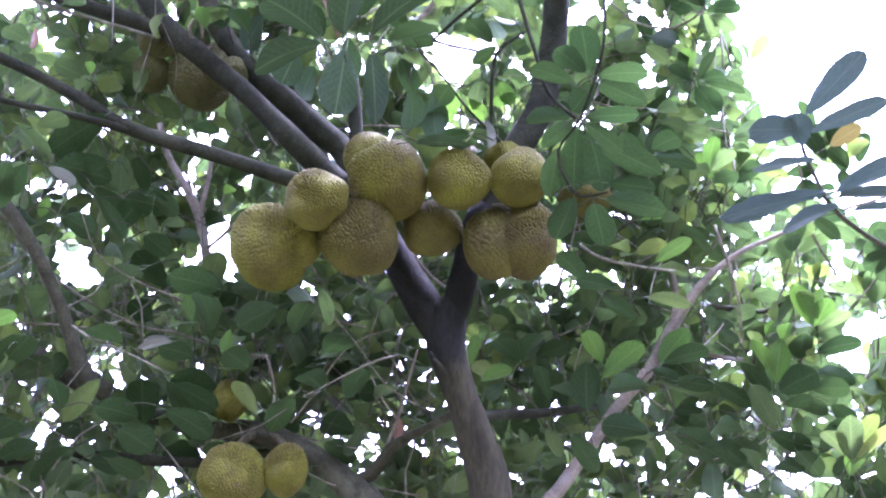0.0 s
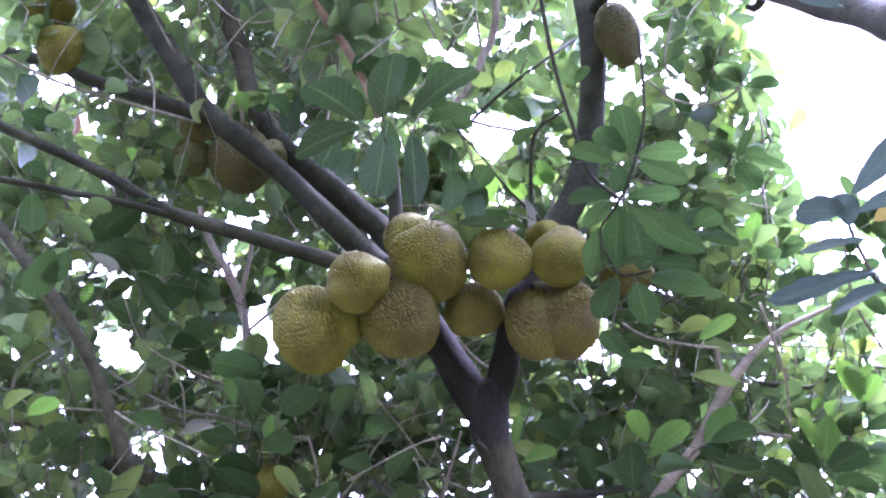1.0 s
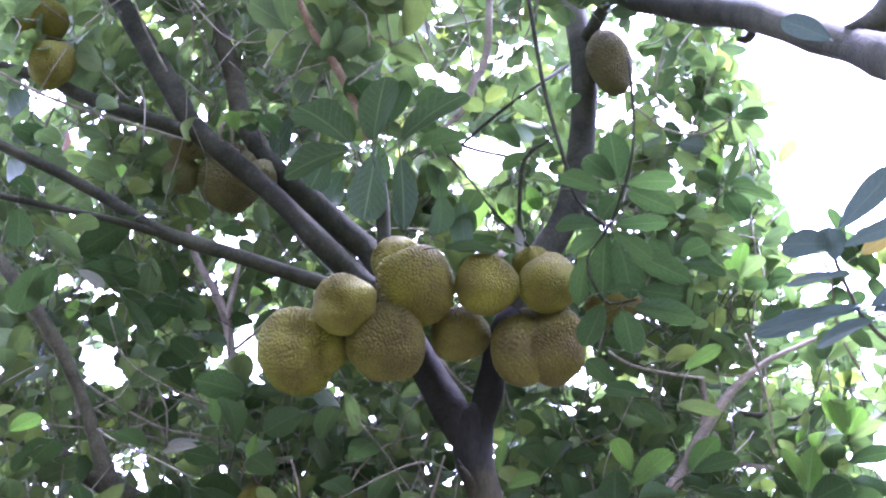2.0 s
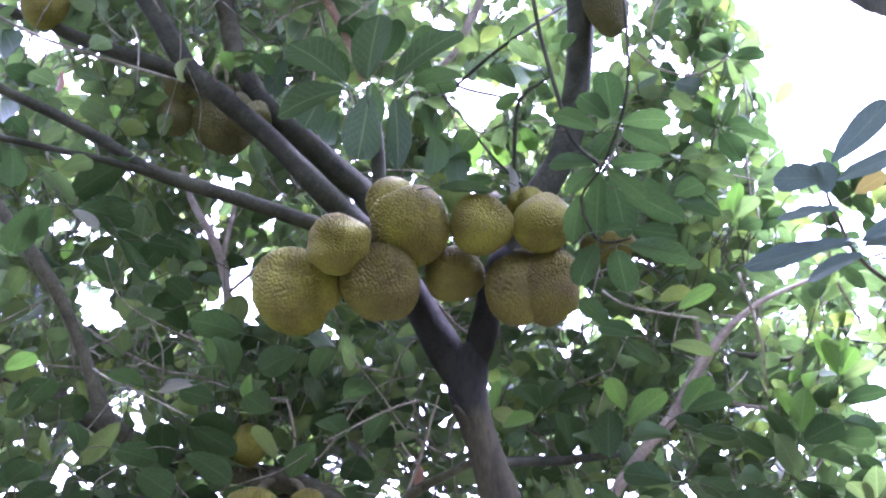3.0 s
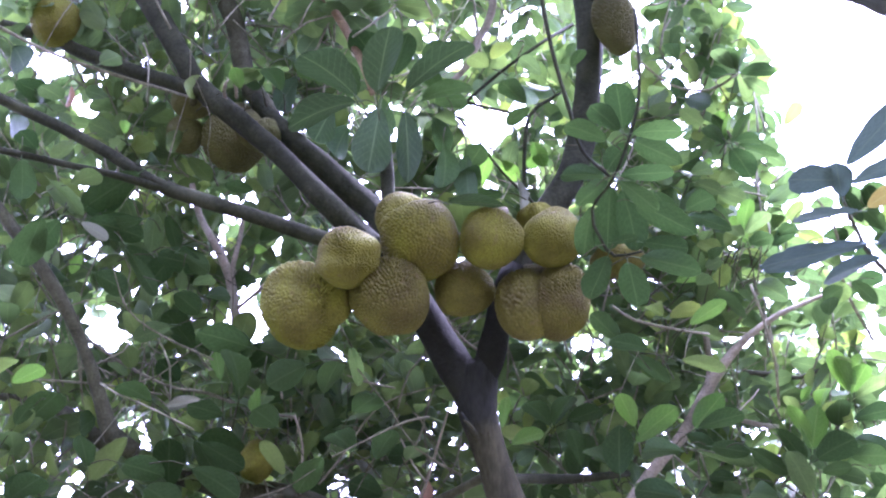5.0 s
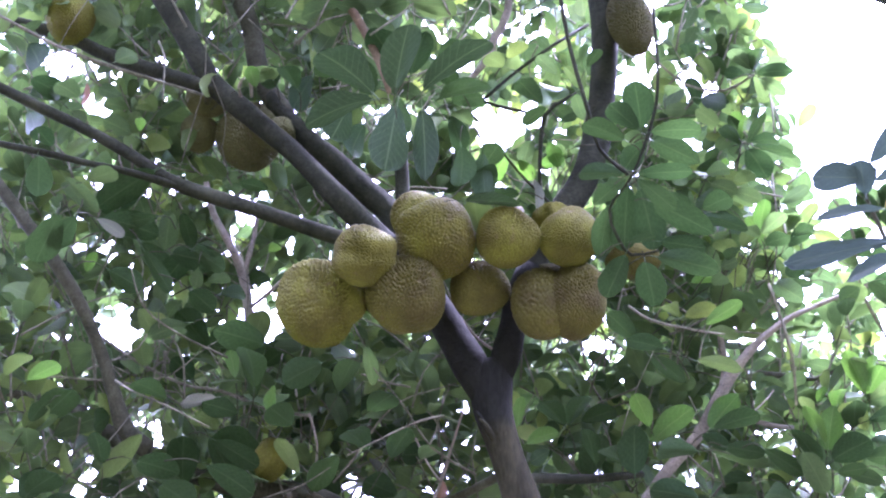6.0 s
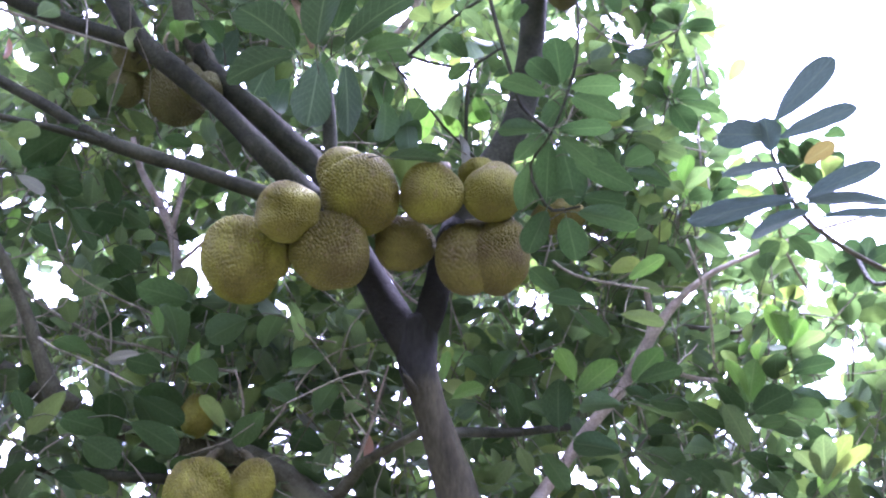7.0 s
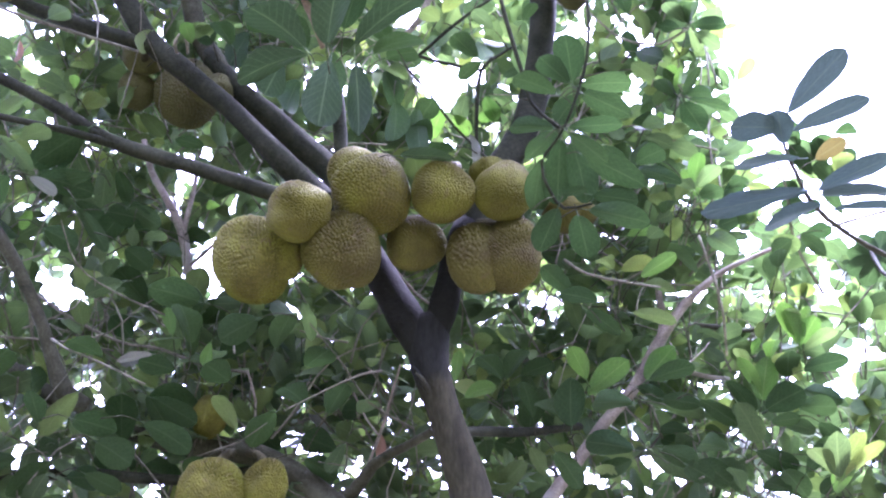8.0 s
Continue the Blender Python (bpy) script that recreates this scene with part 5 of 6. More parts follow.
for base, tip, width, turn, shape in (
    ((1.059, 3.892, 5.105), (0.957, 3.773, 5.105), 0.063, -12, 0),
    ((1.048, 3.907, 5.081), (1.024, 3.966, 5.082), 0.061, 12, 5),
    ((1.092, 3.911, 5.075), (1.206, 4.007, 5.111), 0.057, -12, 2),
    ((1.136, 3.979, 5.154), (1.194, 3.853, 5.165), 0.069, 12, 7),
    ((0.955, 4.087, 4.988), (0.871, 4.05, 5.045), 0.069, -10, 4),
    ((0.95, 4.073, 5.193), (0.909, 3.97, 5.26), 0.05, 12, 1),
    ((0.892, 4.113, 4.765), (0.964, 4.016, 4.73), 0.067, -10, 6),
    ((0.836, 4.167, 4.864), (0.926, 4.146, 4.898), 0.058, 12, 3),
):
    leaf(base, tip, width, turn, leaf_green, shape, label="glossy green oval leaf")
for base, tip, width, turn, shape in (
    ((0.909, 4.131, 4.737), (1.016, 4.226, 4.774), 0.07, -12, 0),
    ((1.017, 4.204, 4.807), (1.075, 4.107, 4.774), 0.06, 12, 5),
    ((1.011, 4.226, 4.774), (1.126, 4.275, 4.79), 0.064, -12, 2),
    ((1.103, 4.235, 4.576), (1.174, 4.145, 4.623), 0.067, 12, 7),
    ((1.092, 4.243, 4.564), (1.011, 4.133, 4.55), 0.057, -12, 4),
    ((1.026, 4.264, 4.532), (1.057, 4.228, 4.588), 0.057, 12, 1),
    ((1.215, 4.315, 4.636), (1.251, 4.226, 4.683), 0.064, -12, 6),
    ((0.955, 4.343, 4.594), (0.961, 4.228, 4.588), 0.051, 12, 3),
):
    leaf(base, tip, width, turn, leaf_green, shape, label="glossy green oval leaf")
for base, tip, width, turn, shape in (
    ((0.948, 4.306, 4.467), (1.009, 4.291, 4.49), 0.057, -12, 0),
    ((0.915, 4.343, 4.41), (0.954, 4.28, 4.415), 0.067, 12, 5),
    ((0.708, 3.8, 4.878), (0.726, 3.696, 4.856), 0.059, -12, 2),
    ((0.728, 3.985, 5.145), (0.774, 3.954, 5.192), 0.067, 12, 7),
):
    leaf(base, tip, width, turn, leaf_green, shape, label="glossy green oval leaf")
for base, tip, width, turn, shape in (
    ((1.045, 4.121, 4.936), (1.044, 4.018, 5.001), 0.036, -15, 4),
    ((0.955, 4.17, 4.86), (1.006, 4.081, 4.814), 0.038, 15, 1),
    ((1.092, 4.231, 4.583), (1.11, 4.164, 4.685), 0.067, -10, 6),
    ((0.853, 4.42, 4.475), (0.948, 4.36, 4.476), 0.056, 12, 3),
):
    leaf(base, tip, width, turn, leaf_lime, shape, label="light green young leaf")
for base, tip, width, turn, shape in (
    ((-1.755, 4.082, 5.18), (-1.661, 4.229, 5.229), 0.098, -10, 0),
    ((-1.457, 4.06, 4.478), (-1.556, 4.162, 4.413), 0.109, 15, 5),
    ((-1.234, 4.199, 4.815), (-1.438, 4.336, 4.788), 0.13, -10, 2),
    ((-1.399, 4.223, 4.595), (-1.246, 4.361, 4.658), 0.114, 15, 7),
    ((-1.138, 4.294, 4.486), (-0.973, 4.351, 4.489), 0.114, -15, 4),
    ((-1.278, 4.352, 4.579), (-1.182, 4.5, 4.535), 0.101, 15, 1),
    ((-0.674, 3.946, 5.021), (-0.718, 3.816, 5.038), 0.085, -15, 6),
    ((-0.09, 3.848, 4.806), (-0.034, 3.955, 4.732), 0.082, 15, 3),
):
    leaf(base, tip, width, turn, leaf_shaded, shape, label="shade-darkened green leaf seen from below")
for base, tip, width, turn, shape in (
    ((-0.061, 3.719, 4.821), (-0.141, 3.629, 4.867), 0.08, -15, 0),
    ((-1.633, 4.151, 4.889), (-1.675, 4.033, 4.887), 0.087, 15, 5),
):
    leaf(base, tip, width, turn, leaf_shaded, shape, label="shade-darkened green leaf seen from below")
for base, tip, width, turn, shape in (
    ((-1.818, 4.45, 5.53), (-1.751, 4.579, 5.424), 0.081, -15, 2),
    ((-0.944, 4.241, 5.301), (-0.812, 4.153, 5.346), 0.077, 15, 7),
    ((-0.819, 4.224, 5.327), (-0.835, 4.115, 5.311), 0.077, -10, 4),
    ((-0.132, 3.908, 4.712), (-0.201, 3.878, 4.759), 0.082, 15, 1),
    ((-0.006, 3.94, 4.847), (-0.076, 3.871, 4.862), 0.07, -20, 6),
    ((-1.514, 4.213, 4.978), (-1.633, 4.364, 5.021), 0.074, 20, 3),
    ((-1.398, 4.352, 5.131), (-1.507, 4.318, 5.183), 0.092, -15, 0),
    ((-1.5, 4.224, 4.778), (-1.369, 4.16, 4.784), 0.087, 15, 5),
):
    leaf(base, tip, width, turn, leaf_green, shape, label="glossy green oval leaf")
for base, tip, width, turn, shape in (
    ((-1.179, 4.708, 5.316), (-1.106, 4.864, 5.353), 0.082, -20, 2),
):
    leaf(base, tip, width, turn, leaf_green, shape, label="glossy green oval leaf")

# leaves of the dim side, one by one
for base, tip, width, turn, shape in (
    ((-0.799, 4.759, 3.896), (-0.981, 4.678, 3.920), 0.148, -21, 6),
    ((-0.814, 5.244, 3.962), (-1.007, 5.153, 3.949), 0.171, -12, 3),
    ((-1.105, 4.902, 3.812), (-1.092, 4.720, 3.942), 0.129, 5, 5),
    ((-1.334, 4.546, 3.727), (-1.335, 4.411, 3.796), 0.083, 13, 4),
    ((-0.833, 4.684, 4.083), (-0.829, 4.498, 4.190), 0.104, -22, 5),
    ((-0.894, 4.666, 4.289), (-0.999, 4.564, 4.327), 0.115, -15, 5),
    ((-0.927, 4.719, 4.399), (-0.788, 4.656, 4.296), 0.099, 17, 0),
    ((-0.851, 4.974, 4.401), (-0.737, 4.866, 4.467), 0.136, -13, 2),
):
    leaf(base, tip, width, turn, leaf_shaded, shape, label="shade-darkened green leaf seen from below")
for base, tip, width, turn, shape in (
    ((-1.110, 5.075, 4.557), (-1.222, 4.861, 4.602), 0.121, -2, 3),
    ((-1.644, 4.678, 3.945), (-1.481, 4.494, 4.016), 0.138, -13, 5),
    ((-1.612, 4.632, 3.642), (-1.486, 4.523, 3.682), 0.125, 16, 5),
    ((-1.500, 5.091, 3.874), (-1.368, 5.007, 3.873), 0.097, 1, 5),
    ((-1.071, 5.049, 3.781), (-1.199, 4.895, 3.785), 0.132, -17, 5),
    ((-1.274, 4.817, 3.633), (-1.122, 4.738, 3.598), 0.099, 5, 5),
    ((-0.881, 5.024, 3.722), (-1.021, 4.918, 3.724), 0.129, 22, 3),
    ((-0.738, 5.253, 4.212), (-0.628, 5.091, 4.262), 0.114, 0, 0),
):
    leaf(base, tip, width, turn, leaf_shaded, shape, label="shade-darkened green leaf seen from below")
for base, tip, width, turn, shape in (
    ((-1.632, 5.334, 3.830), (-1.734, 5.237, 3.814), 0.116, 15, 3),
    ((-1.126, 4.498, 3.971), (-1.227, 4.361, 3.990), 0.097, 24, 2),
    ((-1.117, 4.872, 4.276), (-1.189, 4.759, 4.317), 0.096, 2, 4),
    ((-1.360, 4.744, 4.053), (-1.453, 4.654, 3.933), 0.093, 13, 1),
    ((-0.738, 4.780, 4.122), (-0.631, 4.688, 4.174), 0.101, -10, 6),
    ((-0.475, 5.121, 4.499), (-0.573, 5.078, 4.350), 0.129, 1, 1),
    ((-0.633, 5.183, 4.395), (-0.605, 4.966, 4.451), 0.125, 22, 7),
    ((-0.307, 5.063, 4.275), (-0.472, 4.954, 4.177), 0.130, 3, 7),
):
    leaf(base, tip, width, turn, leaf_shaded, shape, label="shade-darkened green leaf seen from below")
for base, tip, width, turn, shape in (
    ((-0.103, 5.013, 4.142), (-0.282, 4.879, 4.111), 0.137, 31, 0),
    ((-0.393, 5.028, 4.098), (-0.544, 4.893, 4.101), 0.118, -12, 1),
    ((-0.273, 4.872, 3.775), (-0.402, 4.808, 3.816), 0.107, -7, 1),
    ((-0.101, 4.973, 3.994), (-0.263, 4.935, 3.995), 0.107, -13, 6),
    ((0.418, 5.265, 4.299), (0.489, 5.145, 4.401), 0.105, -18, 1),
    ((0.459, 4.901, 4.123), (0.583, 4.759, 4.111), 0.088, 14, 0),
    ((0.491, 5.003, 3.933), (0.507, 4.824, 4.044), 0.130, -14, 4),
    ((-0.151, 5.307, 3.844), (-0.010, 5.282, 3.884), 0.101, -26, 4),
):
    leaf(base, tip, width, turn, leaf_shaded, shape, label="shade-darkened green leaf seen from below")
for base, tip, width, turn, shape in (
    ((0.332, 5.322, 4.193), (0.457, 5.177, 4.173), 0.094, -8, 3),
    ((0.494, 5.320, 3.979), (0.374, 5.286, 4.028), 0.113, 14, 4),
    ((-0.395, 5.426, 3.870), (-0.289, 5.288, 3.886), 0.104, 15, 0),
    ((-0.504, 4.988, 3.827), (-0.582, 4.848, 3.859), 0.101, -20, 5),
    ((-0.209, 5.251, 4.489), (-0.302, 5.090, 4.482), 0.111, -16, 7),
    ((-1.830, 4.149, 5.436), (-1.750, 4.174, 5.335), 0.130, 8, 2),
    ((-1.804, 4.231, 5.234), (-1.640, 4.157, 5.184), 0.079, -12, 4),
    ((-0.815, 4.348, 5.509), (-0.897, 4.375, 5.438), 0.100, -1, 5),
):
    leaf(base, tip, width, turn, leaf_shaded, shape, label="shade-darkened green leaf seen from below")
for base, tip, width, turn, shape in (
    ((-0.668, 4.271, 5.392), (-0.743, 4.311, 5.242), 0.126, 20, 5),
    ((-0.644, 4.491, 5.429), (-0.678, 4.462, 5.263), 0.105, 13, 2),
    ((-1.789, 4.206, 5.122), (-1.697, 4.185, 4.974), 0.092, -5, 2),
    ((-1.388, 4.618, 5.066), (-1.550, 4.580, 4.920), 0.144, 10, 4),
    ((-1.325, 4.683, 4.936), (-1.513, 4.537, 4.816), 0.089, 13, 3),
    ((-1.045, 4.682, 4.762), (-1.233, 4.568, 4.650), 0.126, 16, 0),
    ((-1.006, 4.599, 4.621), (-1.110, 4.490, 4.589), 0.085, 7, 3),
    ((-0.841, 4.826, 4.949), (-0.753, 4.778, 4.990), 0.089, -24, 1),
):
    leaf(base, tip, width, turn, leaf_shaded, shape, label="shade-darkened green leaf seen from below")
for base, tip, width, turn, shape in (
    ((-0.942, 4.891, 4.758), (-0.852, 4.824, 4.787), 0.095, 15, 1),
    ((-1.618, 4.509, 4.507), (-1.500, 4.388, 4.507), 0.103, -3, 1),
):
    leaf(base, tip, width, turn, leaf_shaded, shape, label="shade-darkened green leaf seen from below")
for base, tip, width, turn, shape in (
    ((-1.464, 5.180, 4.049), (-1.332, 5.087, 4.122), 0.089, 17, 1),
    ((-1.256, 4.528, 4.362), (-1.154, 4.521, 4.313), 0.055, -10, 7),
    ((-1.290, 4.759, 4.265), (-1.299, 4.651, 4.332), 0.089, 9, 4),
    ((-1.866, 5.061, 4.233), (-1.768, 5.011, 4.247), 0.090, 15, 4),
    ((-0.737, 5.257, 4.028), (-0.773, 5.118, 4.078), 0.074, 15, 7),
    ((-0.650, 5.134, 3.970), (-0.654, 5.009, 4.038), 0.059, -17, 0),
    ((-0.983, 4.835, 4.025), (-1.060, 4.680, 4.044), 0.102, 9, 1),
    ((-1.811, 4.951, 4.429), (-1.690, 4.837, 4.443), 0.090, -21, 2),
):
    leaf(base, tip, width, turn, leaf_green, shape, label="glossy green oval leaf")
for base, tip, width, turn, shape in (
    ((-1.123, 4.991, 3.637), (-1.179, 4.869, 3.655), 0.092, 23, 2),
    ((-0.422, 4.826, 4.276), (-0.392, 4.741, 4.346), 0.060, -29, 6),
    ((0.288, 5.084, 4.232), (0.396, 4.918, 4.227), 0.111, -3, 3),
    ((0.283, 4.968, 4.276), (0.327, 4.881, 4.321), 0.076, -4, 7),
    ((0.477, 5.044, 4.318), (0.454, 4.861, 4.336), 0.072, -19, 6),
    ((0.531, 5.432, 4.070), (0.618, 5.326, 3.950), 0.101, -13, 5),
    ((-0.193, 5.091, 3.924), (-0.285, 5.039, 3.976), 0.085, 3, 4),
    ((0.361, 5.572, 3.932), (0.435, 5.509, 4.011), 0.096, 0, 2),
):
    leaf(base, tip, width, turn, leaf_green, shape, label="glossy green oval leaf")
for base, tip, width, turn, shape in (
    ((-0.548, 5.371, 4.108), (-0.441, 5.226, 4.105), 0.090, -5, 6),
    ((-1.579, 4.159, 5.156), (-1.637, 4.014, 5.117), 0.091, -11, 4),
    ((-1.658, 4.445, 5.364), (-1.726, 4.390, 5.279), 0.066, -10, 5),
    ((-1.636, 4.278, 5.183), (-1.569, 4.289, 5.133), 0.068, -13, 5),
    ((-1.379, 4.432, 5.192), (-1.450, 4.429, 5.114), 0.079, 16, 7),
    ((-1.405, 4.627, 5.273), (-1.275, 4.479, 5.230), 0.097, 8, 0),
    ((-1.551, 4.492, 4.826), (-1.623, 4.364, 4.902), 0.092, 27, 2),
    ((-1.585, 4.407, 4.737), (-1.684, 4.377, 4.513), 0.147, -3, 1),
):
    leaf(base, tip, width, turn, leaf_green, shape, label="glossy green oval leaf")
for base, tip, width, turn, shape in (
    ((-1.228, 4.573, 4.885), (-1.289, 4.600, 4.775), 0.092, -23, 5),
    ((-1.366, 4.544, 4.737), (-1.265, 4.615, 4.655), 0.067, 6, 3),
    ((-1.495, 4.502, 5.066), (-1.542, 4.330, 5.020), 0.084, -3, 2),
    ((-1.178, 4.550, 5.320), (-1.239, 4.502, 5.188), 0.086, 14, 4),
    ((-1.068, 4.274, 5.395), (-1.131, 4.287, 5.298), 0.084, 15, 7),
    ((-1.453, 4.137, 5.333), (-1.335, 4.034, 5.297), 0.087, 10, 4),
):
    leaf(base, tip, width, turn, leaf_green, shape, label="glossy green oval leaf")
for base, tip, width, turn, shape in (
    ((-0.333, 5.319, 4.398), (-0.232, 5.260, 4.422), 0.065, 1, 3),
    ((-0.287, 5.319, 3.773), (-0.286, 5.261, 3.837), 0.039, -1, 3),
    ((0.479, 5.360, 3.867), (0.523, 5.221, 3.844), 0.059, 12, 2),
    ((-1.345, 4.283, 5.084), (-1.318, 4.158, 5.058), 0.043, -1, 5),
    ((-0.885, 4.217, 5.276), (-0.913, 4.141, 5.321), 0.062, -7, 3),
    ((-1.177, 4.917, 4.746), (-1.165, 4.854, 4.786), 0.050, -8, 1),
    ((-0.823, 4.621, 4.734), (-0.768, 4.543, 4.735), 0.047, -5, 7),
):
    leaf(base, tip, width, turn, leaf_lime, shape, label="light green young leaf")
for base, tip, width, turn, shape in (
    ((-1.020, 4.942, 4.231), (-1.166, 4.883, 4.177), 0.053, -8, 1),
    ((-0.303, 5.032, 3.847), (-0.374, 4.822, 3.939), 0.041, 12, 6),
):
    leaf(base, tip, width, turn, leaf_dry, shape, label="pale dry curled leaf")

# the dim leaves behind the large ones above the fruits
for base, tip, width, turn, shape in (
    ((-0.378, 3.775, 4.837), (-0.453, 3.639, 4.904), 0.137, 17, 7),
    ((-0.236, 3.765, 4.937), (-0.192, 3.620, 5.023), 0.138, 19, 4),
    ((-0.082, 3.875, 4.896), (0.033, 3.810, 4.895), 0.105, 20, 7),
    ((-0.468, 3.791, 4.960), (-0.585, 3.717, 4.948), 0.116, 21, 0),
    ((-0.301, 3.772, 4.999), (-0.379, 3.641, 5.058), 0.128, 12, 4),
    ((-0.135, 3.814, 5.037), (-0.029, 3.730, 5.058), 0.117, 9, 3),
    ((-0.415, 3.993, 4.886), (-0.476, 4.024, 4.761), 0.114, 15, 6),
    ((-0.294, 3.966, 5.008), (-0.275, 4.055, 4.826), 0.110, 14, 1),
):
    leaf(base, tip, width, turn, leaf_shaded, shape, label="shade-darkened green leaf seen from below")

# ---- the crown: tufts past counting, with the openings that let the sky through ----
STAND = np.array((0.0, 0.0, 1.55))
OPENINGS = [
    (-16.45, 30.26, 1.00), (-17.33, 30.77, 0.47), (-15.61, 29.95, 0.57), (-11.37, 31.38, 0.62), (-9.45, 30.73, 0.52), (-9.93, 32.63, 0.43), (-9.06, 31.75, 0.47), (-10.12, 31.91, 0.33), (-9.08, 30.33, 0.43), (-8.75, 34.84, 0.38), (-21.36, 40.64, 0.62), (-22.07, 40.05, 0.38),
    (-5.76, 30.76, 0.47), (-11.63, 36.13, 0.52), (-10.09, 36.51, 0.24), (2.04, 40.21, 1.10), (0.96, 40.92, 0.70), (3.60, 40.76, 0.70), (5.39, 39.75, 0.43), (1.52, 37.16, 0.24), (-1.45, 37.04, 0.24),
    (-17.03, 34.08, 0.19), (-16.76, 36.21, 0.28), (-19.16, 36.31, 0.43), (-12.42, 34.64, 0.24), (11.95, 39.03, 0.71), (12.87, 38.23, 0.62), (11.70, 41.38, 0.38), (12.86, 41.02, 0.38), (6.18, 28.15, 0.19),
]
RIGHT_OPENINGS = [
    (6.52, 31.08, 0.62), (7.23, 31.28, 0.28), (12.41, 30.29, 0.33), (15.65, 29.13, 0.28), (16.76, 32.36, 0.62), (17.97, 31.73, 0.57), (17.70, 33.05, 0.33), (19.84, 30.75, 0.62), (20.09, 29.56, 0.43),
    (19.54, 31.72, 0.38), (10.95, 23.80, 0.43), (8.79, 23.48, 0.47), (18.01, 28.02, 0.24), (20.09, 27.27, 0.47), (19.37, 25.55, 0.52), (21.34, 28.44, 0.38),
]
LEFT_OPENINGS = [
    (-17.42, 27.18, 0.38), (-17.14, 27.67, 0.24), (-13.84, 26.08, 0.33), (-16.87, 23.49, 0.40), (-19.26, 24.66, 0.28), (-18.57, 27.94, 0.28), (-14.85, 26.90, 0.19), (-12.35, 26.34, 0.19), (-8.65, 26.73, 0.19), (-6.85, 27.06, 0.19),
    (-10.86, 22.37, 0.28), (-18.43, 21.63, 0.36), (-3.81, 30.12, 0.19), (-0.10, 23.61, 0.19), (-8.63, 39.32, 0.33), (-6.62, 40.62, 0.28), (-21.50, 37.40, 0.24), (-22.39, 38.14, 0.33), (-21.91, 36.86, 0.24),
]
GAPS = np.array(OPENINGS + RIGHT_OPENINGS + LEFT_OPENINGS)
# small chinks of sky between the leaves
CHINKS_HIGH = [(-22.65, 37.86), (-22.10, 37.05), (-21.09, 38.51), (-19.30, 36.33), (-18.59, 35.87), (-16.22, 42.01), (-20.45, 41.04), (-19.19, 37.93), (-20.67, 34.24), (-16.50, 35.86), (-11.74, 36.31), (-11.70, 35.40), (-11.56, 34.37), (-8.89, 34.74), (-9.71, 33.17), (-14.72, 37.12), (-18.16, 38.93), (-13.18, 36.32), (-7.94, 35.63), (-10.80, 36.40), (-18.99, 33.32), (-16.56, 33.02), (-13.25, 33.83), (-14.18, 33.98), (-8.21, 39.89), (-8.91, 40.47), (-13.72, 41.59), (-11.82, 41.99), (-22.73, 40.37), (-16.73, 39.59), (-18.67, 27.93), (-19.54, 27.55), (-17.35, 27.21), (-17.46, 26.69), (-15.56, 26.92), (-15.01, 26.93), (-14.03, 26.83), (-14.15, 26.26), (-13.75, 25.98), (-19.22, 24.71), (-16.97, 23.63), (-16.01, 23.49)]
CHINKS_LOW = [(-17.35, 23.21), (-17.62, 21.84), (-13.29, 29.53), (-8.65, 27.78), (-8.99, 26.73), (-11.19, 26.71), (-9.83, 23.39), (-11.36, 22.40), (-18.52, 29.98), (-16.69, 24.66), (-3.92, 30.14), (-5.20, 30.17), (-0.65, 24.70), (-0.64, 24.07), (3.99, 23.77), (-5.88, 24.59), (-6.77, 27.11), (-1.11, 28.71), (1.15, 31.95), (4.64, 25.54), (6.01, 29.99), (1.76, 23.30), (13.18, 23.87), (13.40, 23.56), (12.80, 25.17), (15.65, 29.13), (16.97, 30.12), (12.51, 30.24), (13.50, 30.98), (8.46, 23.52), (7.56, 24.21), (10.68, 23.57), (11.22, 23.98), (12.13, 23.09), (9.86, 22.89), (14.88, 24.35), (16.34, 22.64), (18.78, 24.41), (19.43, 26.43), (19.50, 24.40)]
CHINKS = np.array(CHINKS_HIGH + CHINKS_LOW)
CHINK_SIZE = np.random.default_rng(5).uniform(0.04, 0.15, len(CHINKS))

# stretches of limb that show clear of leaves
BARE = np.array([
    (7.13, 41.52, 0.81), (7.24, 42.67, 0.81), (7.31, 44.04, 0.81), (7.25, 45.41, 0.81), (5.53, 37.28, 0.71), (8.90, 43.93, 1.04), (9.23, 45.04, 0.71), (6.66, 40.39, 0.62),
    (11.68, 28.37, 0.71), (11.64, 27.44, 0.57), (12.84, 29.55, 0.62), (14.32, 30.56, 0.47), (10.68, 26.94, 0.47), (9.25, 25.64, 0.33), (7.54, 23.66, 0.38), (6.60, 22.78, 0.38), (16.31, 31.37, 0.43),
    (-18.11, 30.08, 0.57), (-17.05, 28.61, 0.52), (-16.31, 27.31, 0.52), (-15.47, 26.03, 0.57), (-19.14, 31.32, 0.52), (2.70, 23.36, 1.04), (2.10, 24.99, 1.00), (1.48, 26.87, 0.95), (0.97, 28.75, 1.04),
])


def angles(p):
    d = p - STAND
    return math.degrees(math.atan2(d[0], d[1])), math.degrees(math.asin(d[2] / np.linalg.norm(d)))


EDGE_A, EDGE_B = (17.17, 42.74), (16.07, 35.26)


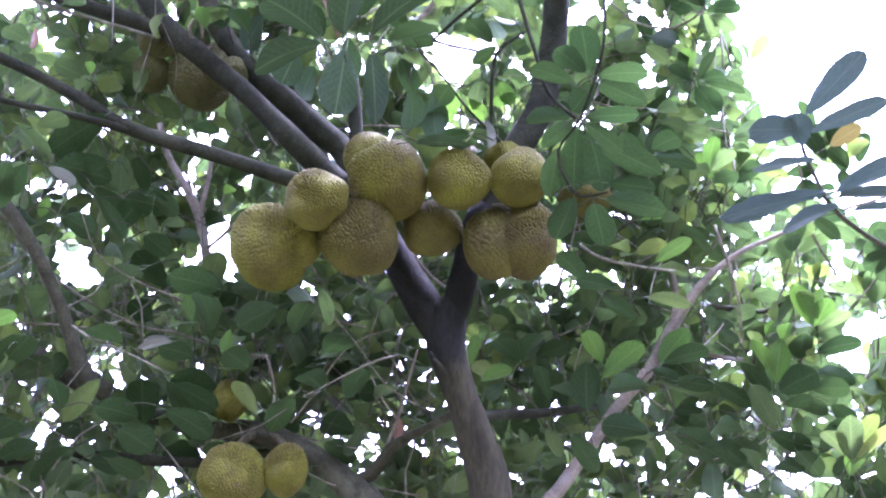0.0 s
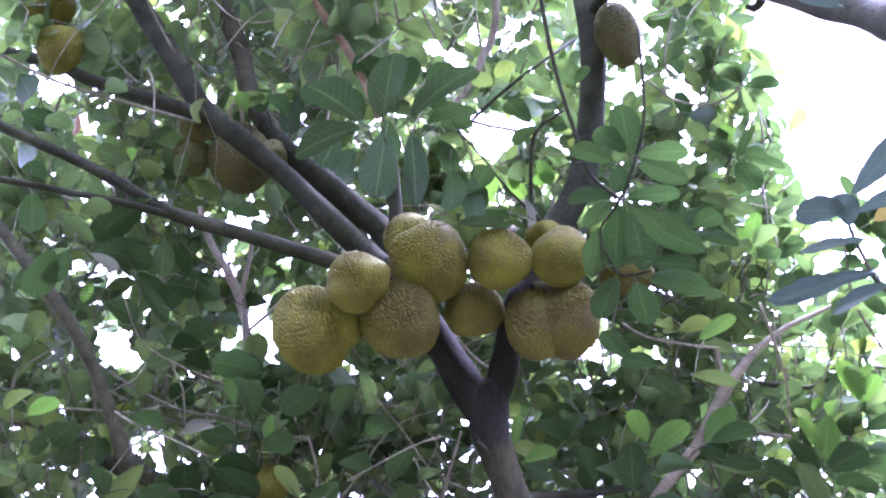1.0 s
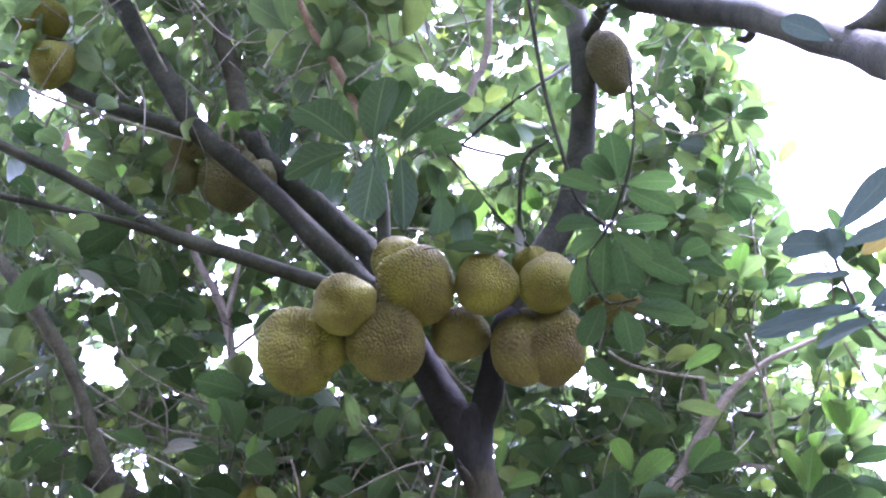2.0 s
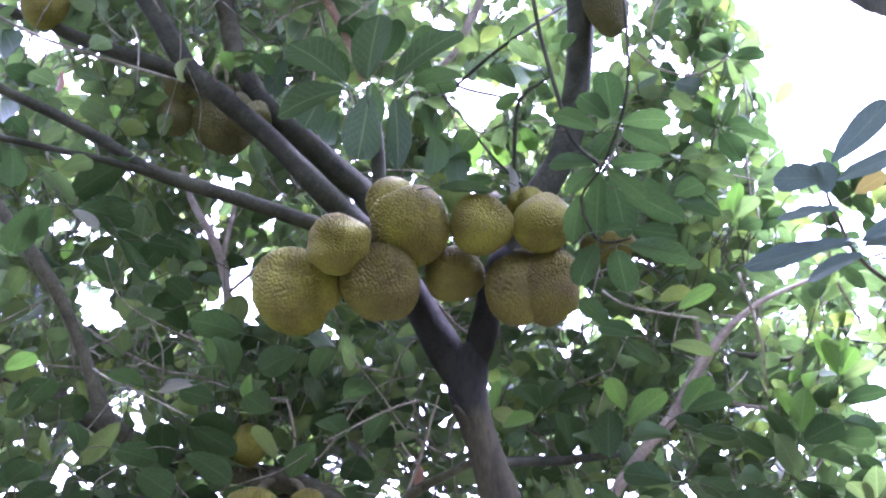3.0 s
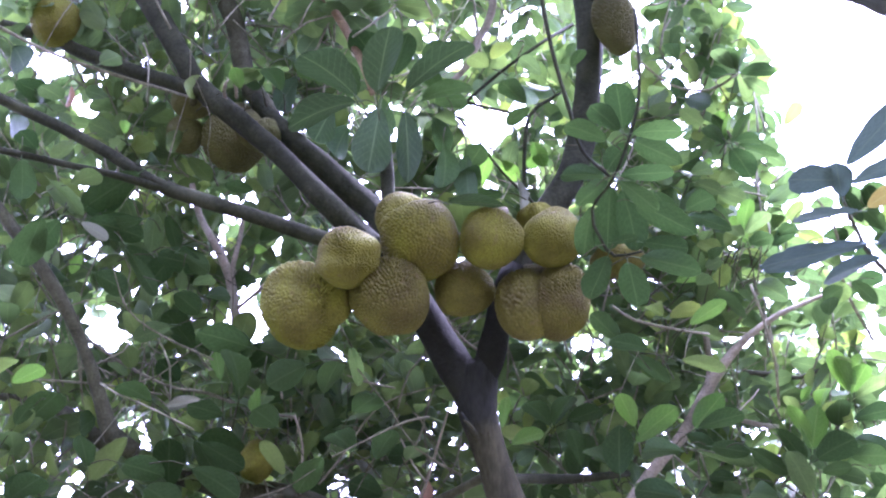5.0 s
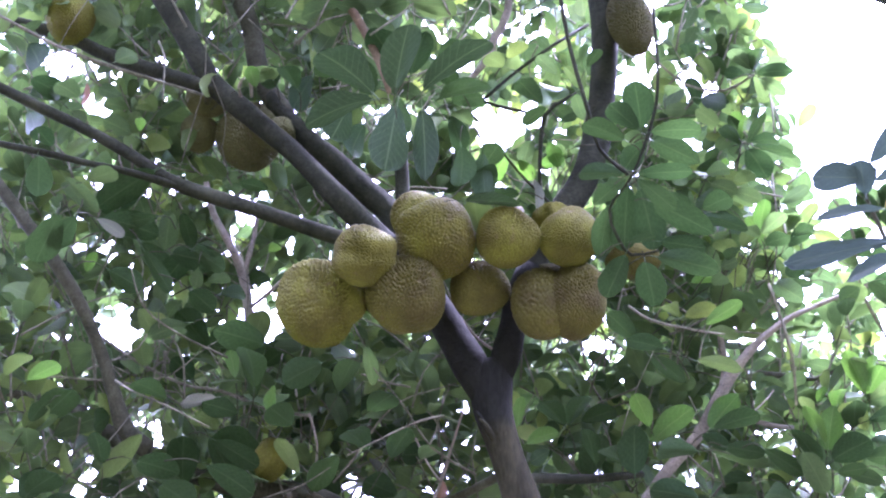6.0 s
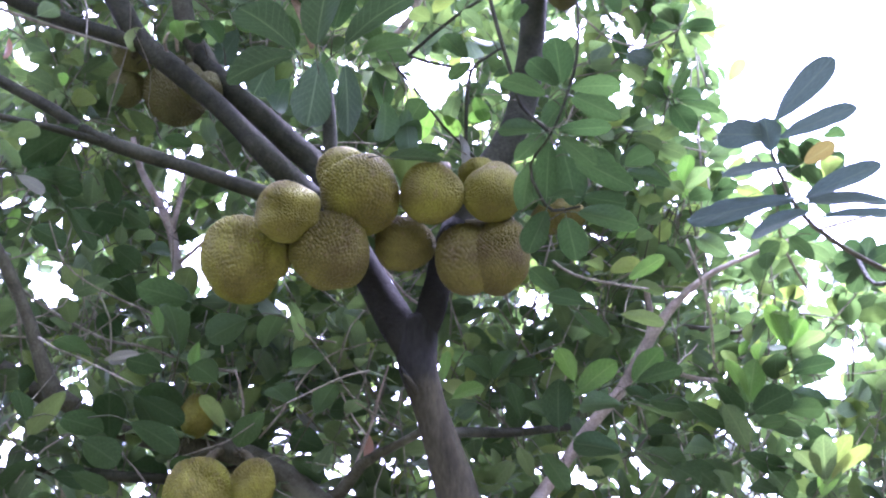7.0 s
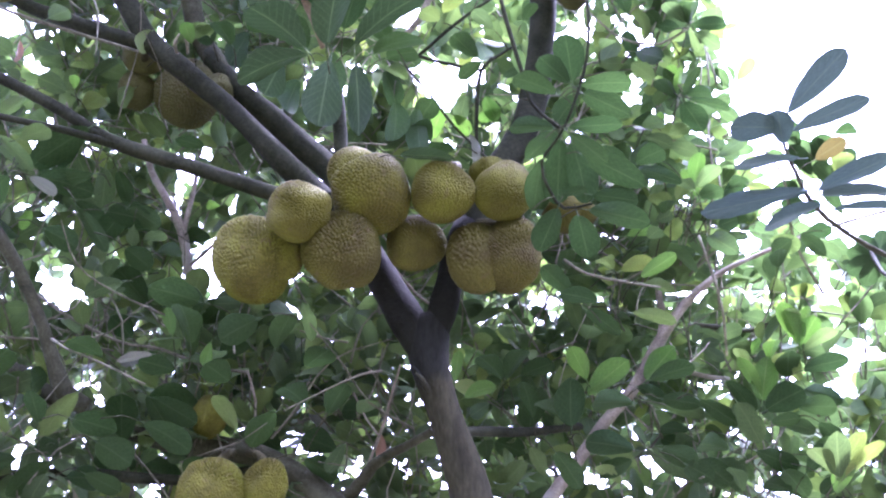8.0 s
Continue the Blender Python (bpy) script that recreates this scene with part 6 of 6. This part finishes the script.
def leafy(p):
    """Whether a leaf may stand at p: not in an opening, nor out beyond the crown's edge."""
    a, e = angles(p)
    off = ((a - GAPS[:, 0]) * math.cos(math.radians(e))) ** 2 + (e - GAPS[:, 1]) ** 2
    if (off < (GAPS[:, 2] * 0.92) ** 2).any():
        return False
    if np.linalg.norm(p - STAND) < 6.0:
        off = ((a - BARE[:, 0]) * math.cos(math.radians(e))) ** 2 + (e - BARE[:, 1]) ** 2
        if (off < BARE[:, 2] ** 2).any():
            return False
    rag = 0.5 * math.sin(e * 2.6) + 0.35 * math.sin(e * 6.1 + 1)
    if e > EDGE_B[1] - 0.5:
        return a < EDGE_A[0] - 0.2 + rag + (EDGE_A[1] - e) * 0.06 - (1.6 if e > 45 else 0) * (e - 45) * 0.3
    if e > EDGE_B[1] - 4.5:
        return a < EDGE_B[0] + (EDGE_B[1] - 0.5 - e) * 1.5 + rag
    return True


def covers(base, tip, width):
    """Whether a leaf from base to tip would close one of the chinks."""
    (a, e), (b, f) = angles(base), angles(tip)
    if e > 52:
        return False
    c = math.cos(math.radians(e))
    way = np.array(((b - a) * c, f - e))
    off = (CHINKS - (a, e)) * (c, 1)
    share = np.clip(off @ way / (way @ way + 1e-9), 0, 1)
    gap = np.hypot(*(off - share[:, None] * way).T)
    half = math.degrees(width / np.linalg.norm(base - STAND)) * 0.15
    return bool((gap < CHINK_SIZE + half * np.sqrt(np.clip(1 - (2 * share - 1) ** 2, 0.05, 1))).any())


rng = np.random.default_rng(11)


def spot(a, e, d):
    """The place d metres from the standing spot, at that bearing and height in degrees."""
    a, e = radians(a), radians(e)
    return STAND + d * np.array((math.sin(a) * math.cos(e), math.cos(a) * math.cos(e), math.sin(e)))


SUN_WAY = np.array(toward)


def over_fruits(p):
    """Whether p stands in the crown's sunward gap, left to light the fruit cluster."""
    rise = (p[2] - 4.45) / SUN_WAY[2]
    foot = p - SUN_WAY * rise
    return rise > 0.4 and -0.85 < foot[0] < 0.45 and abs(foot[1] - 4.15) < 0.42


def grow(store, count, bearing, height, near, far, size, leaves=(5, 9), keep=leafy, twig=0.3):
    """Tufts scattered evenly over a stretch of the crown."""
    for _ in range(count):
        a, e, d = rng.uniform(*bearing), rng.uniform(*height), rng.uniform(near, far)
        p = spot(a, e, d)
        if (keep is not None and not keep(p)) or over_fruits(p):
            continue
        axis = unit(np.array((0.3 * a / 20, -0.15, 0.6)) + rng.normal(0, 0.45, 3))
        rosette(store, p, axis, int(rng.integers(*leaves)), rng.uniform(*size), rng, keep=keep, twig=twig)


def strands(store, count, bearing, height, near, far):
    """Bare twigs that wander through the crown."""
    for _ in range(count):
        p = spot(rng.uniform(*bearing), rng.uniform(*height), rng.uniform(near, far))
        way = unit(np.array((0, 0, 0.5)) + rng.normal(0, 0.6, 3))
        line, r = [], rng.uniform(0.0025, 0.0055)
        for k in range(4):
            if not leafy(p):
                break
            line.append((*p, r * (1 - 0.15 * k)))
            way = unit(way + rng.normal(0, 0.22, 3))
            p = p + way * rng.uniform(0.1, 0.26)
        if len(line) > 2:
            store.bars.append(tube(line, 5, 0.07, 0.05, int(rng.integers(9999))))


inner, outer, shade, bright, far_side, shade_roof, high = (Foliage() for _ in range(7))
# behind the limbs
grow(inner, 680, (-25, 3), (27, 50), 6.1, 7.4, (0.10, 0.15))
grow(inner, 600, (-25, -2), (27, 50), 7.4, 9.5, (0.12, 0.17))
grow(outer, 160, (-2, 8), (30, 50), 7.4, 9.5, (0.12, 0.17))
strands(inner, 260, (-25, 3), (27, 50), 5.8, 7.0)
# the low foliage on the near side of the low limb
grow(shade, 350, (-25, 2), (17, 31), 5.35, 6.6, (0.11, 0.16))
grow(outer, 270, (-25, 2), (17, 31), 6.6, 8.2, (0.12, 0.17))
strands(shade, 130, (-25, 2), (17, 31), 5.2, 6.2)
# the bright side
grow(bright, 490, (2, 26), (17, 35), 5.5, 7.0, (0.105, 0.15))
grow(far_side, 380, (2, 26), (17, 35), 7.0, 9.0, (0.13, 0.17))
grow(bright, 520, (3, 18), (34, 50), 5.6, 7.4, (0.085, 0.125))
grow(bright, 50, (9, 22), (27.5, 35.5), 5.6, 7.2, (0.1, 0.14))
grow(high, 55, (-9.5, 1.5), (43.5, 56), 5.2, 5.8, (0.13, 0.19), (5, 8))
strands(inner, 120, (2, 26), (17, 40), 5.3, 6.6)


inner.link("foliage", leaf_green, "dense glossy green oval leaves in tufts", twig_bark)
far_side.link("foliage", leaf_green, "green leaves at the far side of the crown", twig_bark)
outer.link("foliage", leaf_sunny, "sun-brightened leaves at the far side of the crown", twig_bark)
bright.link("foliage", leaf_bright, "green leaves in tufts on the light side", twig_bark)
high.link("foliage", leaf_green, "large green leaves high in the crown", twig_bark)
shade.link("foliage", leaf_green, "dark green leaves low in the crown", twig_bark)


spurs = Foliage()
spurs.bars = SPURS
spurs.link("foliage", leaf_green, "", bark_mid)


# unseen crown overhead and beside, added to shade what stands below
def overhead(p):
    a, e = angles(p)
    return p[2] > 3.2 and p[1] < 3.3 and (p[0] < 1.4 or p[1] < -0.5) and (e > 53 or p[1] < 1.0 or abs(a) > 30)


for _ in range(720):
    r, q = 5.6 * math.sqrt(rng.uniform(0, 1)), rng.uniform(0, 6.283)
    p = np.array((0.3 + r * math.cos(q), 3.4 + r * math.sin(q), 4.6 + rng.uniform(0, 2.2) + 1.2 * math.sqrt(max(0, 1 - (r / 5.7) ** 2))))
    if overhead(p) and not over_fruits(p):
        rosette(shade_roof, p, unit(np.array((p[0] * 0.1, p[1] * 0.05 - 0.2, 0.7)) + rng.normal(0, 0.4, 3)), 8, rng.uniform(0.2, 0.26), rng, keep=overhead, twig=0.35)
# and above the far limbs, added to keep them in broken shade
for _ in range(1100):
    p = np.array((rng.uniform(-4.5, 2.6), rng.uniform(2.8, 9.5), rng.uniform(6.0, 9.6)))
    if angles(p)[1] > 53 and p[0] < 0.29 * p[1] + 0.2 and not over_fruits(p):
        rosette(shade_roof, p, unit(np.array((p[0] * 0.1, 0.0, 0.7)) + rng.normal(0, 0.4, 3)), 8, rng.uniform(0.2, 0.26), rng, twig=0.35)
shade_roof.link("foliage", leaf_green, "unseen crown leaves overhead, added for shade", twig_bark)
